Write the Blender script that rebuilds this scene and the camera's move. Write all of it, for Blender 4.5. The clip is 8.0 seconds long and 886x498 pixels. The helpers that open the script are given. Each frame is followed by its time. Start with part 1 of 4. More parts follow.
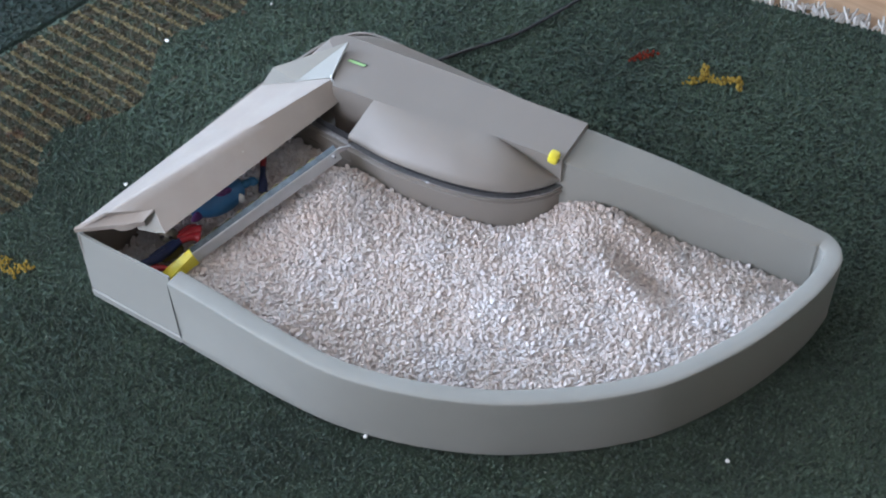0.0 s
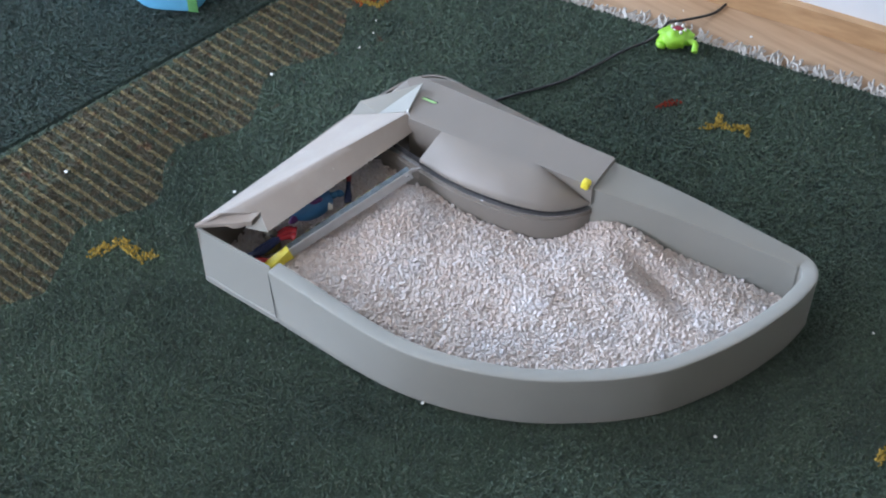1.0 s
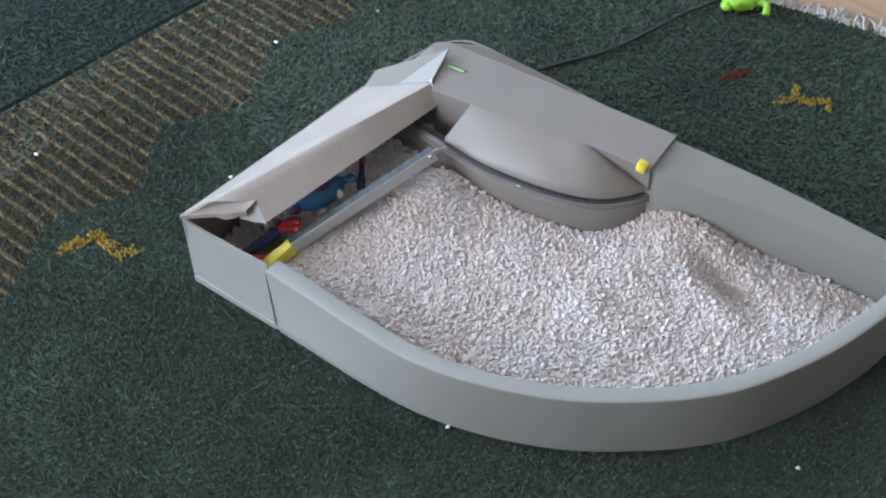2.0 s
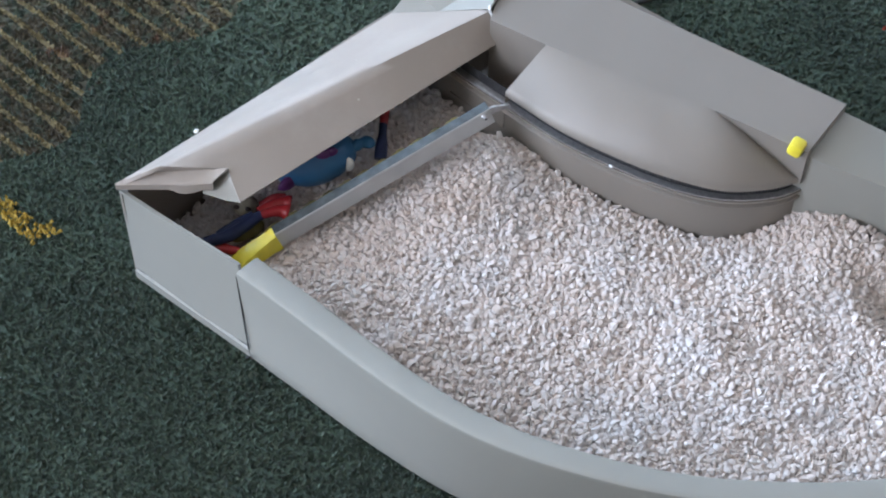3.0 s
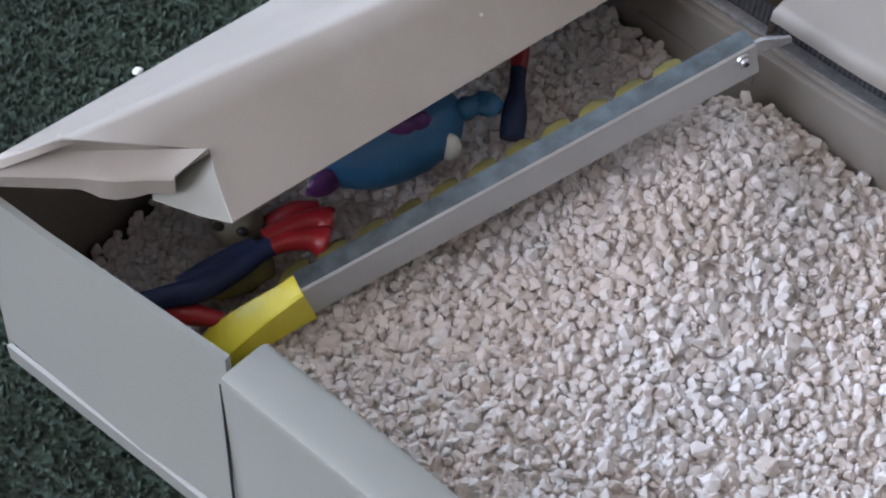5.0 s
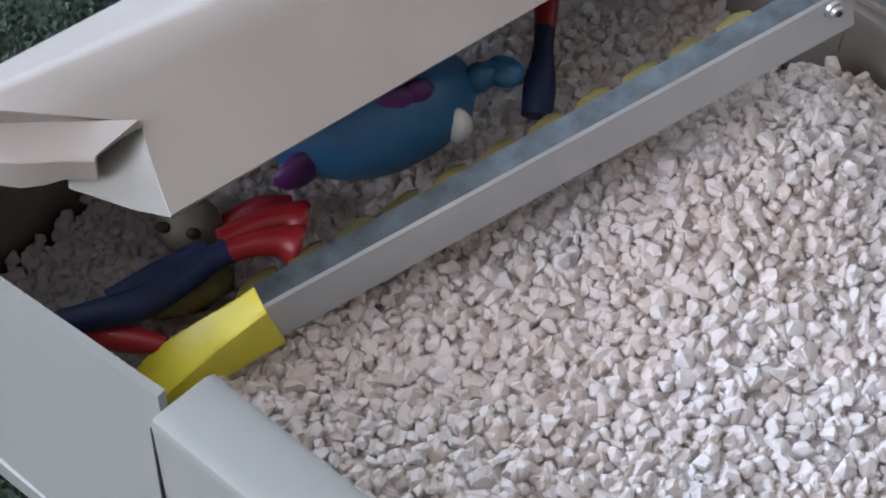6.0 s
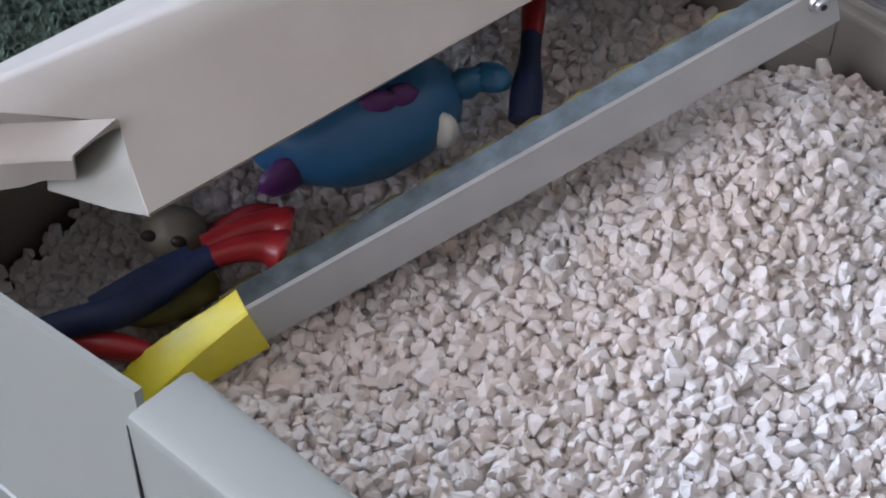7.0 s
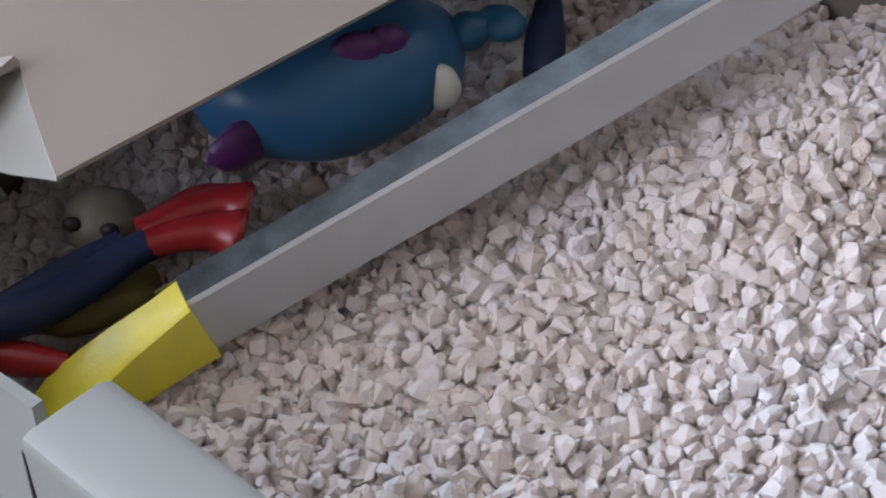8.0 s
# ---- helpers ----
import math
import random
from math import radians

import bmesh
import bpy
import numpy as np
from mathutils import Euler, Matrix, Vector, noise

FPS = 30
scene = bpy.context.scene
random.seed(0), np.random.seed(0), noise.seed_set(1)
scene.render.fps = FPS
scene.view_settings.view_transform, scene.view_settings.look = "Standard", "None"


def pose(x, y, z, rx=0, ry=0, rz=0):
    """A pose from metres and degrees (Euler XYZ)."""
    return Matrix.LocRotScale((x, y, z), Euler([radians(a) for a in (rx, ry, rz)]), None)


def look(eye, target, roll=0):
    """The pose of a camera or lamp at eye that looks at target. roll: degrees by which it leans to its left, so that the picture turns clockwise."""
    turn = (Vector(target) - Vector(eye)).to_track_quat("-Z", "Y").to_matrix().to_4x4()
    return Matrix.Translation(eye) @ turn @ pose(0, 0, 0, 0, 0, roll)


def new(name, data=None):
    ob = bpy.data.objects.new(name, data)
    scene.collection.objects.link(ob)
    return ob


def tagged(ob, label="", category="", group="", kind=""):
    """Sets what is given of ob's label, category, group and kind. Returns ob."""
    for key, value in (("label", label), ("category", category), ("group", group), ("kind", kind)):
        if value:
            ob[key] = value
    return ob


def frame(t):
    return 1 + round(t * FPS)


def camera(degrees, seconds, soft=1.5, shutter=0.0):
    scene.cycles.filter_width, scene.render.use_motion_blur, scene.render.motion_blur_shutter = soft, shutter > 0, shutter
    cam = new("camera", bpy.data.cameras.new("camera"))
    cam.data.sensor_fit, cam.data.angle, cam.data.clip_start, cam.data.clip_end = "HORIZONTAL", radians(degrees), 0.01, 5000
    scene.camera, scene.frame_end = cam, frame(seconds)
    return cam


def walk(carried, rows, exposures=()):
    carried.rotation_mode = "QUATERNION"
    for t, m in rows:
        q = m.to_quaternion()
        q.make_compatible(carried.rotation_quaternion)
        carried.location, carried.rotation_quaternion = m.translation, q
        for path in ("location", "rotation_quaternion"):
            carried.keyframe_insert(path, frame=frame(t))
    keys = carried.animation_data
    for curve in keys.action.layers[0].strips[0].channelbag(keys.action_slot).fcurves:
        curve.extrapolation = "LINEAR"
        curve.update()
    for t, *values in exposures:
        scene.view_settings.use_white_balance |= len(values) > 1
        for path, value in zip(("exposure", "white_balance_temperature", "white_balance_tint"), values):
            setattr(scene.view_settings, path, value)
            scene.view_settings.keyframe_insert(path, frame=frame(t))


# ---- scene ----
cam = camera(28.0, 8.0, 2.0)
# seconds, eye, then yaw, pitch and roll in degrees
ROWS = [
    (0, 1.0349, -0.7756, 1.5553, 35.72, -50.28, -0.77),
    (0.5, 1.0396, -0.7801, 1.5623, 36.33, -50.16, -0.74),
    (0.6, 1.0615, -0.8079, 1.5984, 36.61, -50.04, -0.70),
    (0.8, 1.1493, -0.9217, 1.7471, 37.69, -49.65, -0.52),
    (1, 1.2224, -1.0161, 1.8704, 38.61, -49.30, -0.37),
    (1.2, 1.2683, -1.0736, 1.9457, 39.11, -49.17, -0.68),
    (2.3, 0.9788, -0.6966, 1.4193, 41.19, -49.87, -2.11),
    (2.5, 0.9158, -0.6348, 1.3313, 41.23, -50.23, -1.43),
    (3, 0.7643, -0.5246, 1.1388, 40.17, -50.78, 1.29),
    (3.5, 0.6399, -0.4337, 0.9720, 38.94, -50.97, 3.21),
    (4, 0.5411, -0.3581, 0.8355, 37.76, -51.01, 4.54),
    (4.5, 0.4481, -0.2857, 0.7127, 36.70, -51.28, 5.71),
    (5, 0.3689, -0.2244, 0.6044, 36.04, -51.66, 6.45),
    (5.2, 0.3433, -0.2004, 0.5630, 36.04, -51.79, 6.41),
    (6.3, 0.3254, -0.1482, 0.4711, 38.56, -49.62, 4.23),
    (6.5, 0.3300, -0.1482, 0.4684, 38.91, -49.23, 3.72),
    (7, 0.3497, -0.1509, 0.4595, 40.14, -47.54, 2.39),
    (7.5, 0.3330, -0.1229, 0.4033, 40.84, -46.04, 1.31),
    (8, 0.3171, -0.1030, 0.3583, 41.25, -44.56, 0.66),
]
walk(cam, [(t, pose(x, y, z, 90 + pitch, 0, yaw) @ pose(0, 0, 0, 0, 0, roll)) for t, x, y, z, yaw, pitch, roll in ROWS],
     [(0.0, 0.0, 5600, 15), (1.2, 0.0, 5600, 15), (3.0, 0.02, 5680, 14), (4.5, -0.25, 5800, 16), (6.5, -0.03, 5760, 17), (8.0, -0.12, 5850, 18)])

# ---- light: one large window's daylight, an added south light, and what the room bounces back ----
world = bpy.data.worlds.new("sky")
scene.world = world
world.use_nodes = True
sky = world.node_tree.nodes.new("ShaderNodeTexSky")
sky.sky_type, sky.sun_disc = "NISHITA", False
sky.sun_elevation, sky.sun_rotation = radians(38), radians(200)
back = world.node_tree.nodes["Background"]
back.inputs["Strength"].default_value = 0.12
world.node_tree.links.new(sky.outputs["Color"], back.inputs["Color"])


def window_light(name, place, target, sx, sy, watts, colour):
    data = bpy.data.lights.new(name, "AREA")
    data.shape, data.size, data.size_y, data.energy, data.color = "RECTANGLE", sx, sy, watts, colour
    ob = new(name, data)
    ob.matrix_world = look(place, target)
    return ob


window_light("window_daylight", (-2.80, -0.80, 1.32), (0.3, 0.15, 0.30), 1.7, 1.25, 176, (0.70, 0.86, 1.0))
# added soft light from the south, no known source there
window_light("south_fill", (-1.13, -2.78, 1.08), (0.1, 0.2, 0.45), 1.6, 1.9, 102, (0.95, 0.97, 1.0))


# ---- materials ----
def nodes_of(name):
    m = bpy.data.materials.new(name)
    m.use_nodes = True
    return m, m.node_tree, m.node_tree.nodes["Principled BSDF"]


def add(tree, kind, **values):
    n = tree.nodes.new(kind)
    for key, value in values.items():
        n.inputs[key].default_value = value
    return n


def coords(tree):
    return tree.nodes.new("ShaderNodeTexCoord").outputs["Object"]


def noise_tex(tree, vec, scale, detail=4.0, rough=0.55):
    n = add(tree, "ShaderNodeTexNoise", Scale=scale, Detail=detail, Roughness=rough)
    tree.links.new(vec, n.inputs["Vector"])
    return n.outputs["Fac"]


def ramp(tree, fac, stops):
    r = tree.nodes.new("ShaderNodeValToRGB")
    while len(r.color_ramp.elements) < len(stops):
        r.color_ramp.elements.new(0.5)
    for e, (pos, col) in zip(r.color_ramp.elements, stops):
        e.position, e.color = pos, (*col, 1)
    tree.links.new(fac, r.inputs["Fac"])
    return r.outputs["Color"]


def mixed(tree, fac, a, b, mode="MIX"):
    n = tree.nodes.new("ShaderNodeMix")
    n.data_type, n.blend_type = "RGBA", mode
    for sock, val in ((n.inputs[0], fac), (n.inputs[6], a), (n.inputs[7], b)):
        if isinstance(val, (int, float)):
            sock.default_value = val
        elif isinstance(val, tuple):
            sock.default_value = (*val, 1)
        else:
            tree.links.new(val, sock)
    return n.outputs[2]


def calc(tree, op, a, b=0.0):
    n = tree.nodes.new("ShaderNodeMath")
    n.operation = op
    for sock, val in zip(n.inputs, (a, b)):
        if isinstance(val, (int, float)):
            sock.default_value = val
        else:
            tree.links.new(val, sock)
    return n.outputs[0]


def bump(tree, bsdf, height, strength, distance):
    b = add(tree, "ShaderNodeBump", Strength=strength, Distance=distance)
    tree.links.new(height, b.inputs["Height"])
    tree.links.new(b.outputs["Normal"], bsdf.inputs["Normal"])


def surface(name, colour, rough, vary=0.12, scale=30.0, fine=600.0, relief=0.15, depth=0.0006, metal=0.0, spec=0.5, dust=0.0, dust_colour=(0.72, 0.70, 0.68), specks=0.0):
    """A painted, moulded or rubbed surface with two scales of variation and, at will, a veil of dust."""
    m, tree, bsdf = nodes_of(name)
    vec = coords(tree)
    big, small = noise_tex(tree, vec, scale), noise_tex(tree, vec, fine, 2.0)
    dark = tuple(c * (1 - vary) for c in colour)
    lite = tuple(min(1.0, c * (1 + vary)) for c in colour)
    col = ramp(tree, big, [(0.3, dark), (0.7, lite)])
    if dust:
        smear = noise_tex(tree, vec, scale * 0.55, 7.0, 0.68)
        veil = calc(tree, "MULTIPLY", ramp(tree, smear, [(0.50, (0, 0, 0)), (0.72, (1, 1, 1))]), dust)
        col = mixed(tree, veil, col, dust_colour)
    if specks:
        cells = add(tree, "ShaderNodeTexVoronoi", Scale=specks)
        tree.links.new(vec, cells.inputs["Vector"])
        crumb = ramp(tree, cells.outputs["Distance"], [(0.045, (1, 1, 1)), (0.075, (0, 0, 0))])
        some = ramp(tree, noise_tex(tree, vec, 38.0, 2.0), [(0.50, (0, 0, 0)), (0.58, (1, 1, 1))])
        col = mixed(tree, calc(tree, "MULTIPLY", calc(tree, "MULTIPLY", crumb, some), 0.7), col, (0.7, 0.69, 0.67))
    tree.links.new(col, bsdf.inputs["Base Color"])
    spread = 0.03 if vary < 0.045 else 0.1
    r = tree.nodes.new("ShaderNodeMapRange")
    r.inputs["To Min"].default_value, r.inputs["To Max"].default_value = max(0.05, rough - spread), min(1.0, rough + spread)
    tree.links.new(big, r.inputs["Value"])
    tree.links.new(r.outputs["Result"], bsdf.inputs["Roughness"])
    bsdf.inputs["Metallic"].default_value = metal
    bsdf.inputs["Specular IOR Level"].default_value = spec
    if relief:
        bump(tree, bsdf, small, relief, depth)
    return m


def stone_material():
    m, tree, bsdf = nodes_of("pale_crushed_mineral")
    geo = tree.nodes.new("ShaderNodeNewGeometry")
    vec = coords(tree)
    info = tree.nodes.new("ShaderNodeObjectInfo")
    pick = calc(tree, "FRACT", calc(tree, "ADD", geo.outputs["Random Per Island"], info.outputs["Random"]))
    col = ramp(tree, pick, [(0.0, (0.56, 0.48, 0.43)), (0.25, (0.605, 0.535, 0.49)), (0.6, (0.625, 0.565, 0.53)), (0.9, (0.625, 0.58, 0.55)), (1.0, (0.65, 0.62, 0.60))])
    grain = noise_tex(tree, vec, 900.0, 4.0)
    col = mixed(tree, calc(tree, "MULTIPLY", grain, 0.25), col, (0.60, 0.53, 0.49))
    # broad random patches of a paler, bluer tone
    pale_blue = ramp(tree, noise_tex(tree, vec, 16.0, 4.0, 0.6), [(0.50, (0, 0, 0)), (0.70, (1, 1, 1))])
    col = mixed(tree, calc(tree, "MULTIPLY", pale_blue, 0.6), col, (0.65, 0.65, 0.67))
    tree.links.new(col, bsdf.inputs["Base Color"])
    bsdf.inputs["Roughness"].default_value = 0.95
    bsdf.inputs["Specular IOR Level"].default_value = 0.2
    bump(tree, bsdf, noise_tex(tree, vec, 520.0, 4.0), 0.6, 0.0010)
    return m


def rug_material(name, deep, lite, striped):
    """Green cut pile; striped adds the worn brown border band with woven yellow lines and rust flecks."""
    m, tree, bsdf = nodes_of(name)
    vec = coords(tree)
    pile = noise_tex(tree, vec, 330.0, 5.0, 0.7)
    cloud = noise_tex(tree, vec, 5.0, 5.0, 0.6)
    patch = noise_tex(tree, vec, 24.0, 4.0, 0.6)
    col = mixed(tree, ramp(tree, pile, [(0.36, (0, 0, 0)), (0.66, (1, 1, 1))]), deep, lite)
    col = mixed(tree, calc(tree, "MULTIPLY", ramp(tree, cloud, [(0.42, (0, 0, 0)), (0.66, (1, 1, 1))]), 0.5), col, (0.036, 0.056, 0.047))
    col = mixed(tree, calc(tree, "MULTIPLY", ramp(tree, patch, [(0.5, (0, 0, 0)), (0.75, (1, 1, 1))]), 0.35), col, (0.060, 0.088, 0.062))
    if striped:
        sep = tree.nodes.new("ShaderNodeSeparateXYZ")
        wob = add(tree, "ShaderNodeTexNoise", Scale=14.0, Detail=3.0)
        tree.links.new(vec, wob.inputs["Vector"])
        shift = tree.nodes.new("ShaderNodeVectorMath")
        shift.operation = "MULTIPLY_ADD"
        tree.links.new(wob.outputs["Color"], shift.inputs[0])
        shift.inputs[1].default_value, shift.inputs[2].default_value = (0.030, 0.008, 0), (-0.015, -0.004, 0)
        moved = tree.nodes.new("ShaderNodeVectorMath")
        tree.links.new(vec, moved.inputs[0])
        tree.links.new(shift.outputs[0], moved.inputs[1])
        tree.links.new(moved.outputs[0], sep.inputs[0])
        x, y = sep.outputs["X"], sep.outputs["Y"]
        along = calc(tree, "SUBTRACT", x, calc(tree, "MULTIPLY", y, 0.18))
        edge = calc(tree, "ADD", -0.185, calc(tree, "MULTIPLY", calc(tree, "SINE", calc(tree, "MULTIPLY", y, 31.0)), 0.022))
        band = calc(tree, "MULTIPLY", calc(tree, "GREATER_THAN", along, -0.396), calc(tree, "LESS_THAN", x, edge))
        wear = ramp(tree, noise_tex(tree, vec, 60.0, 5.0, 0.7), [(0.36, (0, 0, 0)), (0.56, (1, 1, 1))])
        brown = mixed(tree, pile, (0.066, 0.052, 0.030), (0.128, 0.094, 0.054))
        col = mixed(tree, calc(tree, "MULTIPLY", calc(tree, "MULTIPLY", band, wear), 0.85), col, brown)
        row = calc(tree, "FRACT", calc(tree, "MULTIPLY", calc(tree, "ADD", y, calc(tree, "MULTIPLY", x, 0.02)), 50.0))
        line = calc(tree, "MULTIPLY", calc(tree, "LESS_THAN", row, 0.27), band)
        thread = ramp(tree, noise_tex(tree, vec, 160.0, 3.0), [(0.28, (0, 0, 0)), (0.44, (1, 1, 1))])
        col = mixed(tree, calc(tree, "MULTIPLY", calc(tree, "MULTIPLY", line, thread), 0.85), col, mixed(tree, pile, (0.23, 0.185, 0.085), (0.36, 0.30, 0.155)))
        fleck = ramp(tree, noise_tex(tree, vec, 34.0, 2.0), [(0.66, (0, 0, 0)), (0.72, (1, 1, 1))])
        col = mixed(tree, calc(tree, "MULTIPLY", calc(tree, "MULTIPLY", fleck, calc(tree, "LESS_THAN", along, -0.19)), 0.55), col, (0.14, 0.050, 0.026))
    tree.links.new(col, bsdf.inputs["Base Color"])
    geo = tree.nodes.new("ShaderNodeNewGeometry")
    tone = ramp(tree, geo.outputs["Random Per Island"], [(0.0, (0.70, 0.70, 0.70)), (0.6, (1.05, 1.05, 1.05)), (1.0, (1.55, 1.55, 1.50))])
    col = mixed(tree, 1.0, col, tone, "MULTIPLY")
    tree.links.new(col, bsdf.inputs["Base Color"])
    bsdf.inputs["Roughness"].default_value = 1.0
    bsdf.inputs["Specular IOR Level"].default_value = 0.05
    bsdf.inputs["Sheen Weight"].default_value = 0.12
    both = calc(tree, "ADD", pile, calc(tree, "MULTIPLY", noise_tex(tree, vec, 110.0, 3.0), 0.6))
    bump(tree, bsdf, both, 1.0, 0.006)
    return m


def wood_material(name, dark, lite):
    m, tree, bsdf = nodes_of(name)
    mapping = tree.nodes.new("ShaderNodeMapping")
    mapping.inputs["Scale"].default_value = (2.0, 30.0, 30.0)
    mapping.inputs["Rotation"].default_value = (0, 0, radians(-13))
    tree.links.new(coords(tree), mapping.inputs["Vector"])
    grain = noise_tex(tree, mapping.outputs["Vector"], 3.0, 6.0)
    tree.links.new(ramp(tree, grain, [(0.3, dark), (0.7, lite)]), bsdf.inputs["Base Color"])
    bsdf.inputs["Roughness"].default_value = 0.45
    bump(tree, bsdf, grain, 0.1, 0.001)
    return m


GREY = surface("taupe_grey_plastic", (0.206, 0.185, 0.160), 0.42, 0.03, 14.0, 900.0, 0.06, 0.0004)
GREY_DUSTY = surface("dusty_taupe_plastic", (0.325, 0.288, 0.252), 0.46, 0.04, 16.0, 900.0, 0.06, 0.0004, dust=0.34, dust_colour=(0.47, 0.44, 0.41), specks=85.0)
# same plastic as GREY, smoother, the cool window light put into its colour
GREY_COOL_LIT = surface("cool_lit_grey_plastic", (0.264, 0.264, 0.238), 0.32, 0.03, 14.0, 900.0, 0.0)
BLACK_BRUSH = surface("black_bristle", (0.022, 0.022, 0.024), 0.7, 0.5, 300.0, 900.0, 0.5, 0.001)
STEEL = surface("painted_grey_steel", (0.44, 0.45, 0.45), 0.45, 0.07, 40.0, 800.0, 0.08, 0.0003, metal=0.25, dust=0.15)
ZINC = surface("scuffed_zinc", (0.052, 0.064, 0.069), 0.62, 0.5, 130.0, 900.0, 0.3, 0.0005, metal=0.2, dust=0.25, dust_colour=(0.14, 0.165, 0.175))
BOLT = surface("worn_bolt_steel", (0.42, 0.42, 0.42), 0.35, 0.2, 300.0, 900.0, 0.2, 0.0003, metal=0.85)
YELLOW = surface("yellow_plastic", (0.72, 0.62, 0.035), 0.38, 0.10, 60.0, 500.0, 0.15, 0.0006, dust=0.15, dust_colour=(0.6, 0.56, 0.2))
# yellow plastic with the shade behind the bar and in the bin in its colour
YELLOW_SHADED = surface("shaded_yellow_plastic", (0.128, 0.108, 0.026), 0.7, 0.35, 90.0, 500.0, 0.3, 0.0008)
GREEN_LABEL = surface("pale_green_label", (0.32, 0.55, 0.22), 0.5, 0.1, 80.0)
WHITE_RUB = surface("chipped_white_edge", (0.75, 0.76, 0.77), 0.5, 0.06, 80.0)
BLUE = surface("blue_rubber", (0.032, 0.125, 0.270), 0.38, 0.12, 40.0, 500.0, 0.1, 0.0005)
SKY_BLUE = surface("light_blue_rubber", (0.028, 0.125, 0.250), 0.4, 0.12, 40.0, 500.0, 0.1, 0.0005)
PURPLE = surface("purple_paint", (0.095, 0.022, 0.135), 0.45, 0.25, 120.0)
TEAL_WHITE = surface("white_rubber", (0.70, 0.70, 0.66), 0.45, 0.06, 80.0)
# pale rubber, its colour darkened for the shade under the lid
CREAM_SHADED = surface("shaded_cream_rubber", (0.22, 0.20, 0.15), 0.5, 0.1, 80.0)
RED = surface("red_rubber", (0.25, 0.012, 0.015), 0.35, 0.14, 90.0, 500.0, 0.15, 0.0006)
NAVY = surface("navy_rubber", (0.010, 0.016, 0.050), 0.6, 0.3, 90.0, 500.0, 0.2, 0.0006, spec=0.3)
DARK_SPOT = surface("dark_brown_paint", (0.03, 0.02, 0.02), 0.5, 0.2, 80.0)
LIME = surface("lime_green_rubber", (0.280, 0.560, 0.030), 0.45, 0.15, 60.0)
MOUTH = surface("dark_red_rubber", (0.20, 0.012, 0.03), 0.5, 0.2, 60.0)
CABLE = surface("black_cable_sheath", (0.014, 0.015, 0.016), 0.5, 0.2, 90.0)
WALL_PAINT = surface("white_wall_paint", (0.78, 0.79, 0.80), 0.85, 0.03, 6.0, 300.0, 0.1, 0.001)
# unseen walls and ceiling: colours picked for the warm fill they bounce
WALL_WARM = surface("warm_bounce_wall_paint", (0.44, 0.37, 0.30), 0.9, 0.06, 5.0, 300.0, 0.1, 0.001)
CEILING_PAINT = surface("warm_bounce_ceiling_paint", (0.76, 0.67, 0.57), 0.9, 0.02, 5.0, 300.0, 0.1, 0.001)
FLOOR_WOOD = wood_material("beech_laminate", (0.36, 0.235, 0.135), (0.50, 0.345, 0.215))
TRIM_WOOD = wood_material("beech_trim", (0.42, 0.255, 0.125), (0.56, 0.36, 0.19))
FRINGE_YARN = surface("grey_fringe_yarn", (0.46, 0.43, 0.39), 0.95, 0.2, 120.0, 700.0, 0.4, 0.001)
MUSTARD_PILE = surface("mustard_pile", (0.40, 0.29, 0.065), 1.0, 0.5, 260.0, 330.0, 1.0, 0.005, spec=0.05)
RUST_PILE = surface("rust_red_pile", (0.24, 0.050, 0.030), 1.0, 0.5, 260.0, 330.0, 1.0, 0.005, spec=0.05)
ORANGE_PILE = surface("burnt_orange_pile", (0.32, 0.10, 0.03), 1.0, 0.4, 260.0, 330.0, 1.0, 0.005, spec=0.05)
BAG_BLUE = surface("light_blue_packaging_film", (0.16, 0.46, 0.70), 0.25, 0.08, 30.0)
BAG_WHITE = surface("white_packaging_print", (0.76, 0.80, 0.84), 0.3, 0.05, 30.0)
BAG_GREEN = surface("green_packaging_print", (0.12, 0.30, 0.10), 0.3, 0.3, 60.0)
FRAME_WHITE = surface("white_window_frame", (0.78, 0.78, 0.77), 0.4, 0.03, 10.0)
STONE = stone_material()
RUG_GREEN = rug_material("green_wool_pile", (0.048, 0.077, 0.056), (0.124, 0.176, 0.121), True)
RUG_GREEN_PLAIN = rug_material("dark_green_wool_pile", (0.018, 0.032, 0.026), (0.050, 0.080, 0.064), False)


# ---- mesh helpers ----
def smooth_by_angle(bm, degrees):
    for f in bm.faces:
        f.smooth = True
    for e in bm.edges:
        if len(e.link_faces) != 2 or e.calc_face_angle(0) > radians(degrees):
            e.smooth = False


def finish(name, bm, materials, parent=None, label="", soft=35.0):
    bmesh.ops.remove_doubles(bm, verts=bm.verts[:], dist=1e-5)
    bmesh.ops.recalc_face_normals(bm, faces=bm.faces[:])
    if soft:
        smooth_by_angle(bm, soft)
    me = bpy.data.meshes.new(name)
    bm.to_mesh(me)
    bm.free()
    for m in materials if isinstance(materials, (list, tuple)) else [materials]:
        me.materials.append(m)
    ob = new(name, me)
    if parent is not None:
        ob.parent = parent
    if label:
        ob["label"] = label
    return ob


def part(name, bm, material, parent, label="", soft=35.0):
    return finish(name, bm, material, parent, label, soft)


def thing(name, place, label, category, group="", kind=""):
    ob = new(name)
    ob.location = place
    ob.empty_display_size = 0.02
    return tagged(ob, label, category, group, kind)


def box_bm(size, at=(0, 0, 0), bevel=0.0, turn=0.0):
    bm = bmesh.new()
    bmesh.ops.create_cube(bm, size=1.0, matrix=Matrix.Translation(at) @ Matrix.Rotation(turn, 4, "Z") @ Matrix.Diagonal((*size, 1)))
    if bevel:
        bmesh.ops.bevel(bm, geom=bm.edges[:], offset=bevel, segments=2, profile=0.5, affect="EDGES")
    return bm


